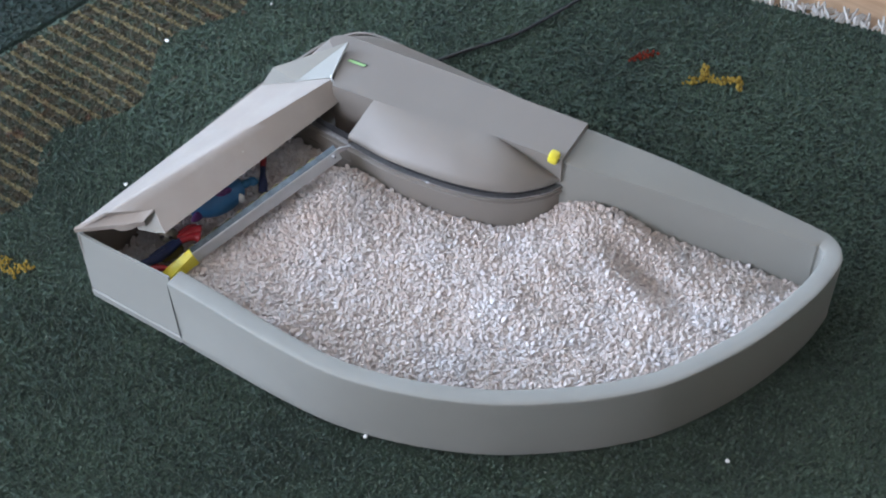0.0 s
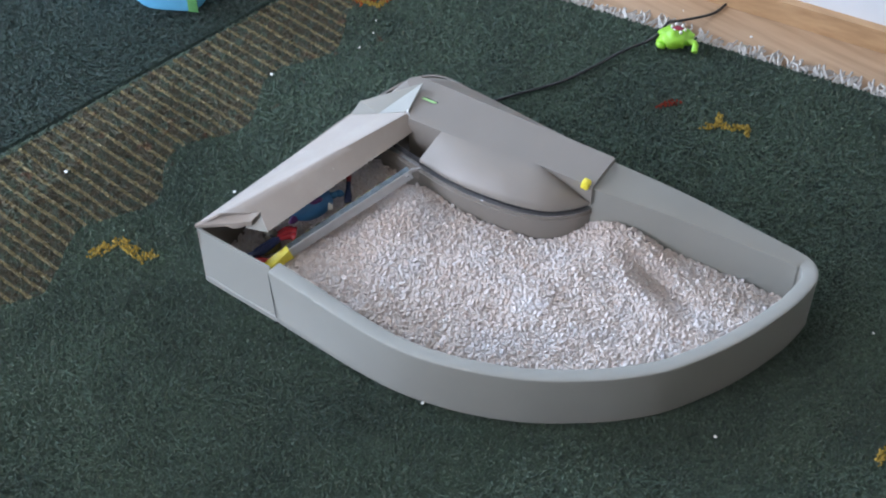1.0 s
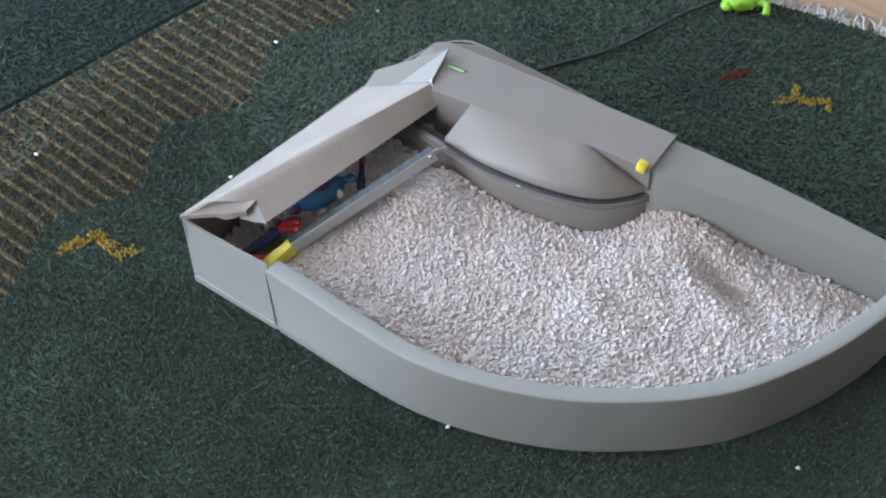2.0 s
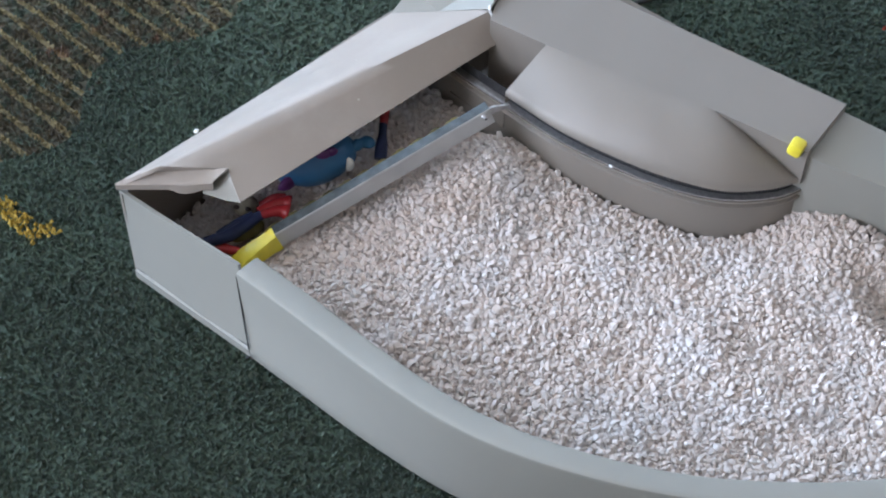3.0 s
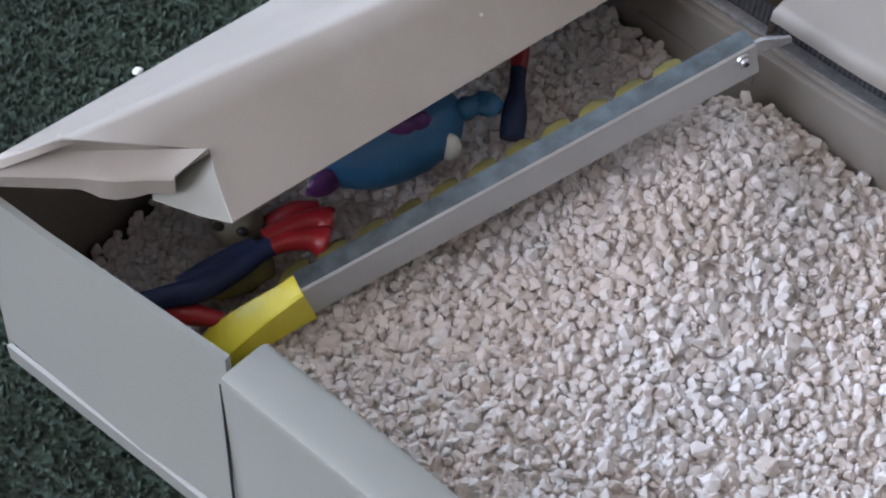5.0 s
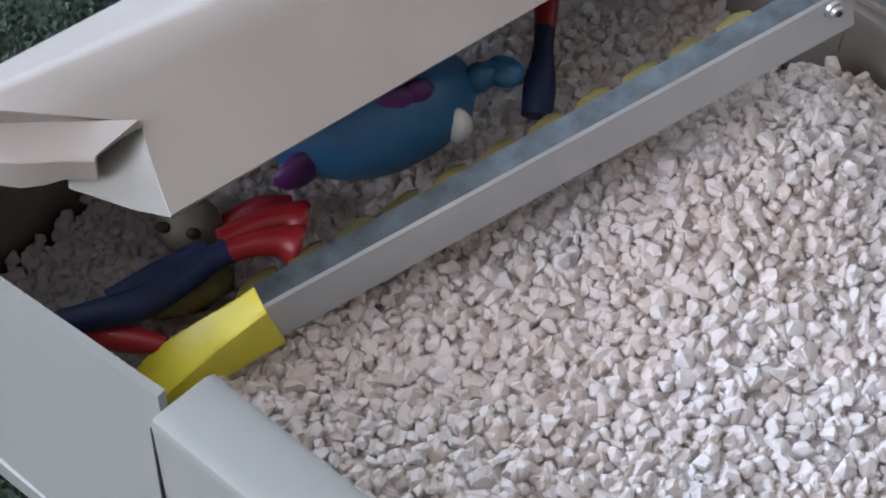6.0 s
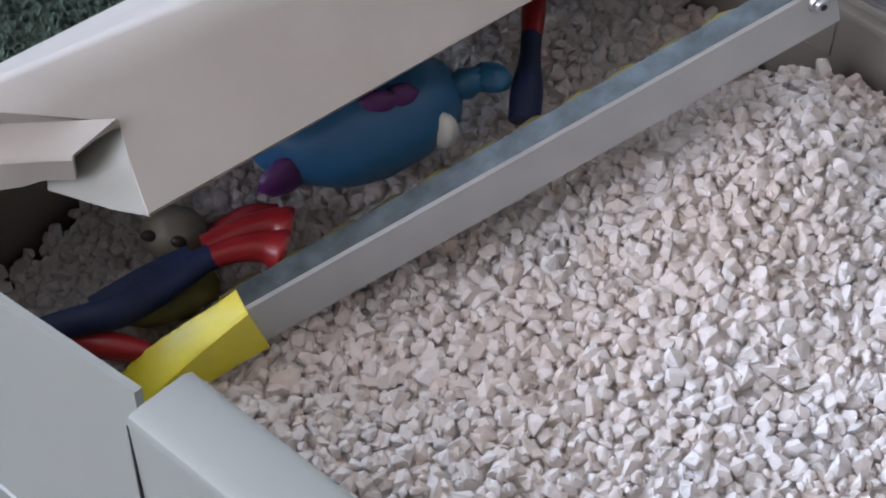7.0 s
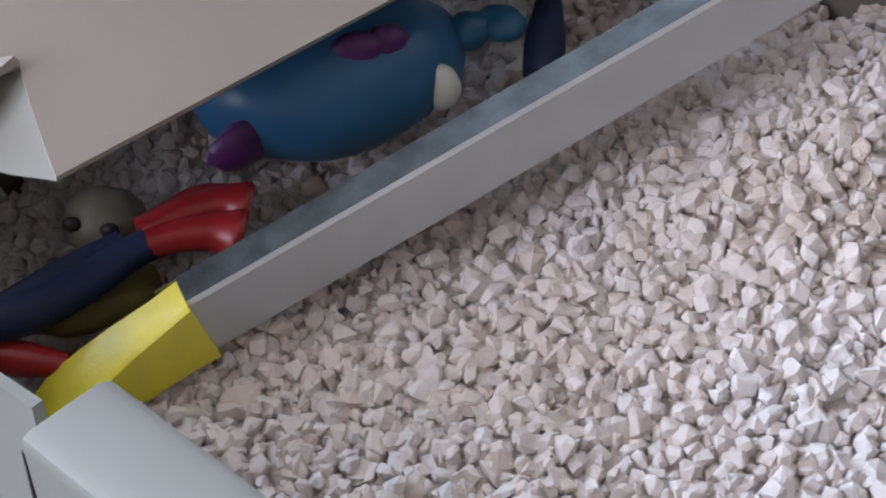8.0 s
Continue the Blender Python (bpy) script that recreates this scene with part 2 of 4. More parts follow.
def sheet(bm, rows, thick=0.0, closed=False):
    """A skin over rows of points; thick pushes a second skin down its normal and closes the rim."""
    grid = [[bm.verts.new(p) for p in r] for r in rows]
    made = []
    n = len(rows)
    for i in range(n if closed else n - 1):
        a, b = grid[i], grid[(i + 1) % n]
        for j in range(len(a) - 1):
            made.append(bm.faces.new((a[j], a[j + 1], b[j + 1], b[j])))
    if thick:
        bmesh.ops.recalc_face_normals(bm, faces=made)
        bmesh.ops.solidify(bm, geom=made, thickness=thick)
    return bm


def lerp(a, b, t):
    return tuple(p + (q - p) * t for p, q in zip(a, b))


def curve_points(ctrl, per=6):
    """Catmull-Rom through the control points."""
    c = [Vector(p) for p in ctrl]
    c = [c[0] * 2 - c[1]] + c + [c[-1] * 2 - c[-2]]
    out = []
    for i in range(1, len(c) - 2):
        for k in range(per):
            t = k / per
            p0, p1, p2, p3 = c[i - 1:i + 3]
            out.append(0.5 * ((2 * p1) + (p2 - p0) * t + (2 * p0 - 5 * p1 + 4 * p2 - p3) * t * t + (3 * p1 - p0 - 3 * p2 + p3) * t ** 3))
    out.append(c[-2])
    return out


def tube_bm(path, radius, sides=8, bm=None, radii=None):
    bm = bm or bmesh.new()
    rings = []
    for i, p in enumerate(path):
        p = Vector(p)
        d = (Vector(path[min(i + 1, len(path) - 1)]) - Vector(path[max(i - 1, 0)])).normalized()
        a = d.cross(Vector((0, 0, 1)))
        if a.length < 1e-3:
            a = d.cross(Vector((1, 0, 0)))
        a.normalize()
        b = d.cross(a)
        r = radii[i] if radii else radius
        rings.append([bm.verts.new(p + r * (math.cos(q) * a + math.sin(q) * b)) for q in [2 * math.pi * k / sides for k in range(sides)]])
    for u, v in zip(rings, rings[1:]):
        for k in range(sides):
            bm.faces.new((u[k], u[(k + 1) % sides], v[(k + 1) % sides], v[k]))
    bm.faces.new(rings[0])
    bm.faces.new(rings[-1])
    return bm


def blob_bm(radii, m=None, rough=0.0, cells=18, bm=None):
    bm = bm or bmesh.new()
    start = len(bm.verts)
    made = bmesh.ops.create_uvsphere(bm, u_segments=cells, v_segments=max(8, cells * 2 // 3), radius=1.0)["verts"]
    for v in made:
        k = 1 + rough * noise.noise(v.co * 2.3 + Vector((start, 0, 0)))
        v.co = Vector((v.co.x * radii[0] * k, v.co.y * radii[1] * k, v.co.z * radii[2] * k))
        if m is not None:
            v.co = m @ v.co
    return bm


# ---- the room: floor, walls, ceiling, window ----
TURN = radians(13)
U, V = Vector((math.cos(TURN), math.sin(TURN), 0)), Vector((-math.sin(TURN), math.cos(TURN), 0))
ROOM = Vector((0.37, 0.952, 0))  # on the foot of the far wall
FLOOR_Z = -0.012


def room_box(name, u0, u1, v0, v1, z0, z1, material, label, category="wall"):
    bm = bmesh.new()
    c = ROOM + U * (u0 + u1) / 2 + V * (v0 + v1) / 2
    bmesh.ops.create_cube(bm, size=1.0, matrix=Matrix.Translation((c.x, c.y, (z0 + z1) / 2)) @ Matrix.Rotation(TURN, 4, "Z") @ Matrix.Diagonal((u1 - u0, v1 - v0, z1 - z0, 1)))
    return tagged(finish(name, bm, material), label, category, kind="structure")


room_box("floor", -3.5, 2.4, -3.4, 0.1, FLOOR_Z - 0.1, FLOOR_Z, FLOOR_WOOD, "pale beech laminate floor beside the rug", "floor")
room_box("ceiling", -3.5, 2.5, -3.5, 0.2, 2.5, 2.62, CEILING_PAINT, "unseen plain ceiling of the room, cream for warm bounce", "ceiling")
room_box("wall_north", -3.4, 2.4, 0.012, 0.14, FLOOR_Z, 2.5, WALL_PAINT, "bright white painted wall above a wooden baseboard")
room_box("wall_east", 2.4, 2.52, -3.4, 0.14, FLOOR_Z, 2.5, WALL_WARM, "unseen side wall of the room, beige for warm bounce")
# unseen south wall with an opening made for the added light
room_box("wall_south", -3.4, -3.25, -3.52, -3.4, FLOOR_Z, 2.5, WALL_WARM, "unseen beige wall beside the opening for the added light")
room_box("wall_south", -1.45, 2.4, -3.52, -3.4, FLOOR_Z, 2.5, WALL_WARM, "unseen beige wall beside the opening for the added light")
room_box("wall_south", -3.25, -1.45, -3.52, -3.4, 2.12, 2.5, WALL_WARM, "unseen beige wall above the opening for the added light")
# west wall with the wide window
room_box("wall_west", -3.52, -3.4, -3.4, -2.0, FLOOR_Z, 2.5, WALL_WARM, "unseen beige wall beside the wide window")
room_box("wall_west", -3.52, -3.4, -0.3, 0.14, FLOOR_Z, 2.5, WALL_WARM, "unseen beige wall beside the wide window")
room_box("wall_west", -3.52, -3.4, -2.0, -0.3, FLOOR_Z, 0.72, WALL_WARM, "unseen beige wall below the wide window")
room_box("wall_west", -3.52, -3.4, -2.0, -0.3, 2.08, 2.5, WALL_WARM, "unseen beige wall above the wide window")
room_box("window_frame", -3.50, -3.44, -1.98, -1.92, 0.72, 2.08, FRAME_WHITE, "white window frame post", "window frame")
room_box("window_frame", -3.50, -3.44, -0.38, -0.32, 0.72, 2.08, FRAME_WHITE, "white window frame post", "window frame")
room_box("baseboard", -3.4, 2.4, -0.002, 0.012, FLOOR_Z, 0.030, TRIM_WOOD, "honey-coloured beech baseboard along the white wall", "baseboard")

# ---- rugs ----
def rug_sheet(name, corners, thick, top, material, label):
    bm = bmesh.new()
    low = [bm.verts.new((x, y, top - thick)) for x, y in corners]
    high = [bm.verts.new((x, y, top)) for x, y in corners]
    bm.faces.new(high)
    bm.faces.new(low[::-1])
    for i in range(len(corners)):
        j = (i + 1) % len(corners)
        bm.faces.new((low[i], low[j], high[j], high[i]))
    bmesh.ops.bevel(bm, geom=[e for e in bm.edges if all(v.co.z > top - 1e-4 for v in e.verts)], offset=0.004, segments=3, profile=0.5, affect="EDGES")
    return tagged(finish(name, bm, material), label, "rug")


# far edge of the main rug runs along the wall; its side edge lies against the second rug
FAR_A, FAR_B = (-0.276, 0.695), (2.35, 1.312)
rug = rug_sheet("rug", [(-0.691, -1.55), (2.35, -1.9), FAR_B, FAR_A], 0.009, -0.003, RUG_GREEN, "dark green wool pile rug with woven yellow stripe border")
rug_two = rug_sheet("rug", [(-2.2, -1.5), (-0.697, -1.55), (-0.282, 0.687), (-1.9, 0.33)], 0.009, -0.003, RUG_GREEN_PLAIN, "plain dark green pile rug lying beside the striped one")


def motif(corner_list, material, label, width=0.012, name="motif"):
    """A woven figure standing a little proud of the pile: a row of ragged tufts along a line."""
    rng = random.Random(len(corner_list) * 7 + int(corner_list[0][0] * 1000))
    bm = bmesh.new()
    for a, b in zip(corner_list, corner_list[1:]):
        steps = max(2, int((Vector(b) - Vector(a)).length / 0.0028))
        for i in range(steps + 1):
            p = lerp(a, b, i / steps)
            for k in range(5):
                if rng.random() < 0.18:
                    continue
                x, y = p[0] + rng.uniform(-1, 1) * width * 0.5, p[1] + rng.uniform(-1, 1) * width * 0.5
                r = rng.uniform(0.0014, 0.0028)
                tip = bm.verts.new((x + rng.uniform(-0.001, 0.001), y + rng.uniform(-0.001, 0.001), rng.uniform(0.0026, 0.0044)))
                ring = [bm.verts.new((x + r * math.cos(q), y + r * math.sin(q), -0.001)) for q in (0.4, 1.66, 2.9, 4.2, 5.4)]
                for u in range(5):
                    bm.faces.new((ring[u], ring[(u + 1) % 5], tip))
    return part(name, bm, material, rug, label, soft=60)


motif([(-0.158, -0.070), (-0.148, -0.024), (-0.122, -0.026), (-0.100, -0.028), (-0.090, -0.016)], MUSTARD_PILE, "mustard yellow woven zigzag figure", 0.017)
motif([(0.376, 0.664), (0.388, 0.684), (0.408, 0.690), (0.428, 0.704)], MUSTARD_PILE, "mustard yellow woven animal-like figure", 0.011)
motif([(0.388, 0.684), (0.378, 0.702)], MUSTARD_PILE, "mustard yellow woven figure's leg", 0.008)
motif([(0.424, 0.702), (0.434, 0.690)], MUSTARD_PILE, "mustard yellow woven figure's leg", 0.008)
motif([(0.300, 0.662), (0.314, 0.686)], RUST_PILE, "small rust red woven figure", 0.011)
motif([(0.868, 0.300), (0.866, 0.318), (0.872, 0.335)], MUSTARD_PILE, "mustard yellow woven figure", 0.010)
motif([(-0.226, 0.561), (-0.176, 0.574), (-0.170, 0.622), (-0.219, 0.609), (-0.226, 0.561)], MUSTARD_PILE, "mustard yellow woven square border", 0.007)
motif([(-0.214, 0.572), (-0.182, 0.612)], ORANGE_PILE, "burnt orange woven square", 0.030)
motif([(-0.205, 0.568), (-0.176, 0.600)], ORANGE_PILE, "burnt orange woven square", 0.022)


def pile_tufts(name, x0, x1, y0, y1, keep, spacing, top, material, parent, seed):
    """Short leaning tufts of yarn, four-sided, that cover the rug where it is seen."""
    r = np.random.RandomState(seed)
    gx, gy = np.meshgrid(np.arange(x0, x1, spacing), np.arange(y0, y1, spacing))
    p = np.stack([gx.ravel(), gy.ravel()], 1) + r.uniform(-0.5, 0.5, (gx.size, 2)) * spacing
    p = p[keep(p[:, 0], p[:, 1])]
    n = len(p)
    size, turn_by = r.uniform(0.55, 1.0, n) * spacing * 0.62, r.uniform(0, 6.28, n)
    lean, way = r.uniform(0.2, 1.3, n) * spacing * 0.7, r.normal(-0.9, 1.1, n)
    v = np.zeros((n, 7, 3))
    for k in range(3):
        q = turn_by + k * 2.0944
        v[:, k, 0], v[:, k, 1], v[:, k, 2] = p[:, 0] + size * np.cos(q), p[:, 1] + size * np.sin(q), top - 0.005
        v[:, 3 + k, 0] = p[:, 0] + 0.72 * size * np.cos(q) + lean * 0.55 * np.cos(way)
        v[:, 3 + k, 1] = p[:, 1] + 0.72 * size * np.sin(q) + lean * 0.55 * np.sin(way)
        v[:, 3 + k, 2] = top - 0.0016 + r.uniform(-0.0008, 0.0008, n)
    v[:, 6, 0], v[:, 6, 1] = p[:, 0] + lean * np.cos(way), p[:, 1] + lean * np.sin(way)
    v[:, 6, 2] = top + r.uniform(-0.0008, 0.0014, n)
    cell = np.array([[0, 1, 4], [0, 4, 3], [1, 2, 5], [1, 5, 4], [2, 0, 3], [2, 3, 5], [3, 4, 6], [4, 5, 6], [5, 3, 6]])
    f = (cell[None] + (np.arange(n) * 7)[:, None, None]).reshape(-1, 3)
    me = bpy.data.meshes.new(name)
    me.from_pydata(v.reshape(-1, 3).tolist(), [], f.tolist())
    me.materials.append(material)
    ob = new(name, me)
    ob.parent = parent
    return tagged(ob, kind="stuff")


def edge_x(y):
    return -0.276 + (y - 0.695) * 0.185


def clear_of_box(x, y):
    return ~((x > 0.03) & (x < 0.60) & (y > 0.05) & (y < 0.40) & (y > (x - 0.30) * 0.9))


def on_rug(x, y):
    return (x > edge_x(y) + 0.002) & (y < 0.7596 + 0.2351 * x - 0.001) & clear_of_box(x, y) & (y < 0.35 + 1.1 * (x + 0.75)) & (y > -0.45 - 0.5 * x)


def near_part(x, y):
    return (y < 0.16 + 0.25 * (0.1 - x)) & (x < 0.50) & (x > -0.30)


pile_tufts("wool_pile", -0.31, 0.51, -0.45, 0.27, lambda x, y: on_rug(x, y) & near_part(x, y), 0.0034, 0.001, RUG_GREEN, rug, 1)
pile_tufts("wool_pile", -0.62, 1.30, -0.62, 1.06, lambda x, y: on_rug(x, y) & ~near_part(x, y), 0.0046, 0.001, RUG_GREEN, rug, 3)
pile_tufts("wool_pile", -1.1, -0.2, -0.4, 0.72, lambda x, y: (x < edge_x(y) - 0.008) & (y < 0.745 + 0.2206 * x), 0.0052, 0.0005, RUG_GREEN_PLAIN, rug_two, 2)

# fringe: loose yarn ends along the far edge
rng = random.Random(5)
bm = bmesh.new()
for i in range(800):
    t = rng.random() * 0.55
    p = Vector((*lerp(FAR_A, FAR_B, t), -0.004))
    lean = rng.gauss(0, 0.55)
    size = rng.uniform(0.022, 0.046) * (0.65 + 0.6 * noise.noise(Vector((t * 30, 0, 0))))
    way = V * math.cos(lean) + U * math.sin(lean)
    bend = (U * rng.gauss(0, 0.3) + Vector((0, 0, rng.uniform(0.0, 0.35)))) * size
    tube_bm([p - V * 0.004, p + way * size * 0.5 + bend * 0.6, p + way * size + bend * 0.4 - Vector((0, 0, 0.003))], 0.0017, 4, bm)
part("fringe", bm, FRINGE_YARN, rug, "tangled grey yarn fringe")["kind"] = "stuff"

# ---- the litter box: outline of the tray, from the seam round the front, the tip and the back ----
RIM = curve_points([(0.1115, 0.0096, 0.0900), (0.170, 0.0096, 0.0910), (0.240, 0.0080, 0.0925), (0.31, 0.0105, 0.0940), (0.366, 0.0215, 0.0950), (0.425, 0.0435, 0.0955), (0.484, 0.075, 0.095), (0.540, 0.118, 0.094),
                    (0.582, 0.158, 0.094), (0.619, 0.206, 0.094), (0.657, 0.287, 0.094), (0.679, 0.368, 0.094), (0.6835, 0.422, 0.093), (0.679, 0.445, 0.093), (0.663, 0.460, 0.093), (0.636, 0.461, 0.096),
                    (0.554, 0.4455, 0.112), (0.484, 0.430, 0.127), (0.434, 0.417, 0.137), (0.382, 0.4025, 0.147), (0.368, 0.399, 0.148)], 5)


def offset_path(path, d):
    """The path moved to its left by d, a number or one for each point."""
    out = []
    for i, p in enumerate(path):
        w = path[min(i + 1, len(path) - 1)] - path[max(i - 1, 0)]
        n = Vector((-w.y, w.x, 0)).normalized()
        out.append(p + n * (d[i] if isinstance(d, list) else d))
    return out


def rim_width(i):
    x, y = RIM[i].x, RIM[i].y
    if y > 0.385 and x < 0.655:
        return 0.0205 + 0.0345 * min(1.0, (0.655 - x) / 0.27)
    k = min(1.0, max(0.0, (0.44 - x) / 0.30))
    return 0.0185 + 0.0025 * k * k * (3 - 2 * k)


WIDTH = [rim_width(i) for i in range(len(RIM))]
box = thing("litter_box", (0.33, 0.22, 0), "taupe grey plastic self-cleaning litter box, lid ajar, on green rug", "litter box")
box.matrix_world = Matrix.Identity(4)


def foot(p):
    """Where the wall below a point of the rim meets the floor: it leans outward beside the seam."""
    k = min(1.0, max(0.0, (0.38 - p.x) / 0.27)) if p.y < 0.1 else 0.0
    k = k * k * (3 - 2 * k)
    return Vector((p.x + 0.0135 * k, p.y - 0.0085 * k, 0))


def ring_rows(path, widths):
    feet = [foot(p) for p in path]
    inner = offset_path(path, widths)
    over = offset_path(path, -0.0018)
    n2, n3 = offset_path(path, 0.0028), offset_path(path, [w - 0.003 for w in widths])
    low_in = offset_path(path, [w + 0.002 for w in widths])
    rows = []
    for i in range(len(path)):
        z = path[i].z
        f, mid = feet[i], path[i].lerp(feet[i], 0.85)
        rows.append([(f.x, f.y + 0.001, 0.0005), (f.x, f.y, 0.004), (mid.x, mid.y, 0.016), (mid.x * 0.9 + over[i].x * 0.1, mid.y * 0.9 + over[i].y * 0.1, 0.0175),
                     (over[i].x, over[i].y, z - 0.0050), (over[i].x, over[i].y, z - 0.0020), (over[i].x * 0.72 + path[i].x * 0.28, over[i].y * 0.72 + path[i].y * 0.28, z - 0.0006), (path[i].x, path[i].y, z), (n2[i].x, n2[i].y, z + 0.0001),
                     (n3[i].x, n3[i].y, z - 0.0006), (inner[i].x, inner[i].y, z - 0.0024), (low_in[i].x, low_in[i].y, 0.006)])
    return rows


bm = bmesh.new()
rows = ring_rows(RIM, WIDTH)
sheet(bm, rows)
for r in (rows[0], rows[-1]):
    bm.faces.new([bm.verts.new(p) for p in r])
part("tray_wall", bm, GREY_COOL_LIT, box, "curved grey plastic tray wall with a broad rounded rim", 40)

# ground plate of tray and bin
plate = offset_path(RIM, 0.006)
bm = bmesh.new()
loop = [(p.x, p.y) for p in plate] + [(0.33, 0.43), (0.12, 0.435), (0.055, 0.420), (0.032, 0.385), (0.006, 0.006)]
for z, flip in ((0.002, True), (0.007, False)):
    vs = [bm.verts.new((x, y, z)) for x, y in loop]
    bm.faces.new(vs[::-1] if flip else vs)
part("base_plate", bm, GREY, box)

# bin: front panel, side wall, back wall
bm = bmesh.new()
sheet(bm, [[(x0, y0, 0.0125), (x0 * 0.55 + x1 * 0.45, y0 * 0.55 + y1 * 0.45, 0.050), (x1, y1, z1)] for x0, y0, x1, y1, z1 in ((-0.0015, -0.002, -0.0075, 0.0, 0.101), (0.033, -0.0015, 0.026, 0.0035, 0.0975), (0.075, -0.001, 0.063, 0.0085, 0.094), (0.1262, 0.0034, 0.1075, 0.0140, 0.0905))], 0.003)
part("front_panel", bm, GREY_COOL_LIT, box, "flat smooth grey front panel", 30)
bm = bmesh.new()
sheet(bm, [[(-0.0010, -0.0032, 0.0005), (-0.0014, -0.0036, 0.0100), (0.000, -0.002, 0.0112)], [(0.1245, 0.0016, 0.0005), (0.1240, 0.0010, 0.0100), (0.1235, 0.0028, 0.0112)]], 0.004)
part("base_ledge", bm, GREY_COOL_LIT, box, "", 30)
bm = bmesh.new()
side = [(-0.0045, -0.0005), (0.0, 0.09), (0.006, 0.19), (0.014, 0.288), (0.026, 0.36), (0.040, 0.405), (0.070, 0.432), (0.14, 0.437), (0.30, 0.443)]
side = [(p.x, p.y) for p in curve_points([(x, y, 0) for x, y in side], 4)]
sheet(bm, [[(x, y, 0.0005), (x - 0.001, y, 0.05), (x - 0.0025, y, 0.098)] for x, y in side], 0.003)
part("back_wall", bm, GREY, box, "", 40)
bm = tube_bm([(0.1246, 0.0010, 0.012), (0.1212, 0.0026, 0.030), (0.1166, 0.0052, 0.056), (0.1112, 0.0082, 0.0855)], 0.0006, 6)
part("seam", bm, BLACK_BRUSH, box, "dark seam between panel and tray")
# the little hook where panel and tray clip together
bm = tube_bm([(0.1245, -0.0025, 0.003), (0.1265, -0.0032, 0.008), (0.1290, -0.0030, 0.010), (0.1320, -0.0022, 0.0085)], 0.0007, 6)
part("clip", bm, BLACK_BRUSH, box, "small dark clip at the seam")

# hood: wall round the rake drive, brush gap, dome, flat top
DRUM = curve_points([(0.060, 0.272, 0), (0.115, 0.266, 0), (0.160, 0.2645, 0), (0.215, 0.2635, 0), (0.262, 0.269, 0), (0.306, 0.279, 0), (0.345, 0.296, 0), (0.372, 0.320, 0), (0.386, 0.345, 0), (0.390, 0.385, 0), (0.386, 0.415, 0)], 6)
drum_out = offset_path(DRUM, 0.0)
bm = bmesh.new()
lip = offset_path(DRUM, -0.0028)
inn = offset_path(DRUM, 0.005)
sheet(bm, [[(p.x, p.y, 0.004), (p.x, p.y, 0.098), (l.x, l.y, 0.0995), (l.x, l.y, 0.1015), (p.x, p.y, 0.103), (p.x, p.y, 0.1045), (l.x, l.y, 0.106), (l.x, l.y, 0.108), (n.x, n.y, 0.109)] for p, l, n in zip(DRUM, lip, inn)])
part("drum_wall", bm, GREY, box, "curved taupe plastic wall under the hood", 40)
bm = bmesh.new()
gap = offset_path(DRUM, 0.0035)
fine = []
for a, b in zip(gap, gap[1:]):
    n = max(1, int((b - a).length / 0.0011))
    fine += [a.lerp(b, k / n) for k in range(n)]
teeth = offset_path(fine, [0.0006 * (i % 2) for i in range(len(fine))])
sheet(bm, [[(p.x, p.y, 0.1075), (p.x, p.y, 0.121)] for p in teeth])
part("brush_seal", bm, BLACK_BRUSH, box, "black bristle seal in the rotating gap", 10)
bm = bmesh.new()
edge = offset_path(DRUM, -0.002)
sheet(bm, [[(p.x, p.y, 0.1085), (e.x, e.y, 0.1088), (e.x, e.y, 0.1100), (p.x, p.y, 0.1105)] for p, e in zip(gap, edge)])
part("gap_trim", bm, BOLT, box, "thin shiny trim line along the gap", 20)

TOP = 0.155
BASE = curve_points([(0.160, 0.264, 0.119), (0.213, 0.263, 0.119), (0.261, 0.269, 0.119), (0.306, 0.2795, 0.119), (0.348, 0.297, 0.119), (0.373, 0.321, 0.119), (0.387, 0.343, 0.1195)], 6)
CREST = curve_points([(0.170, 0.300, TOP), (0.205, 0.307, TOP), (0.240, 0.314, TOP), (0.276, 0.322, TOP), (0.311, 0.331, TOP - 0.0005), (0.349, 0.337, 0.140), (0.387, 0.344, 0.1215)], 6)
bm = bmesh.new()
rows = []
for i, (b, c) in enumerate(zip(BASE, CREST)):
    row = [(b.x, b.y, b.z - 0.001), (b.x, b.y, b.z + 0.004)]
    for k in range(1, 11):
        t = k / 10
        bulge = math.sin(t * math.pi) * 0.0040 * min(1.0, (len(BASE) - 1 - i) / 8, i / 9)
        q = b.lerp(c, t)
        n = Vector((b.x - c.x, b.y - c.y, 0))
        n = n.normalized() if n.length > 1e-5 else Vector((0, 0, 0))
        rise = b.z + 0.004 * (1 - t) + (c.z - b.z) * (1 - (1 - t) ** (1 + 0.8 * min(1.0, i / 16)))
        row.append((q.x + n.x * bulge, q.y + n.y * bulge, rise))
    rows.append(row)
sheet(bm, rows)
part("dome", bm, GREY, box, "smooth bulging taupe dome over the rake drive", 50)

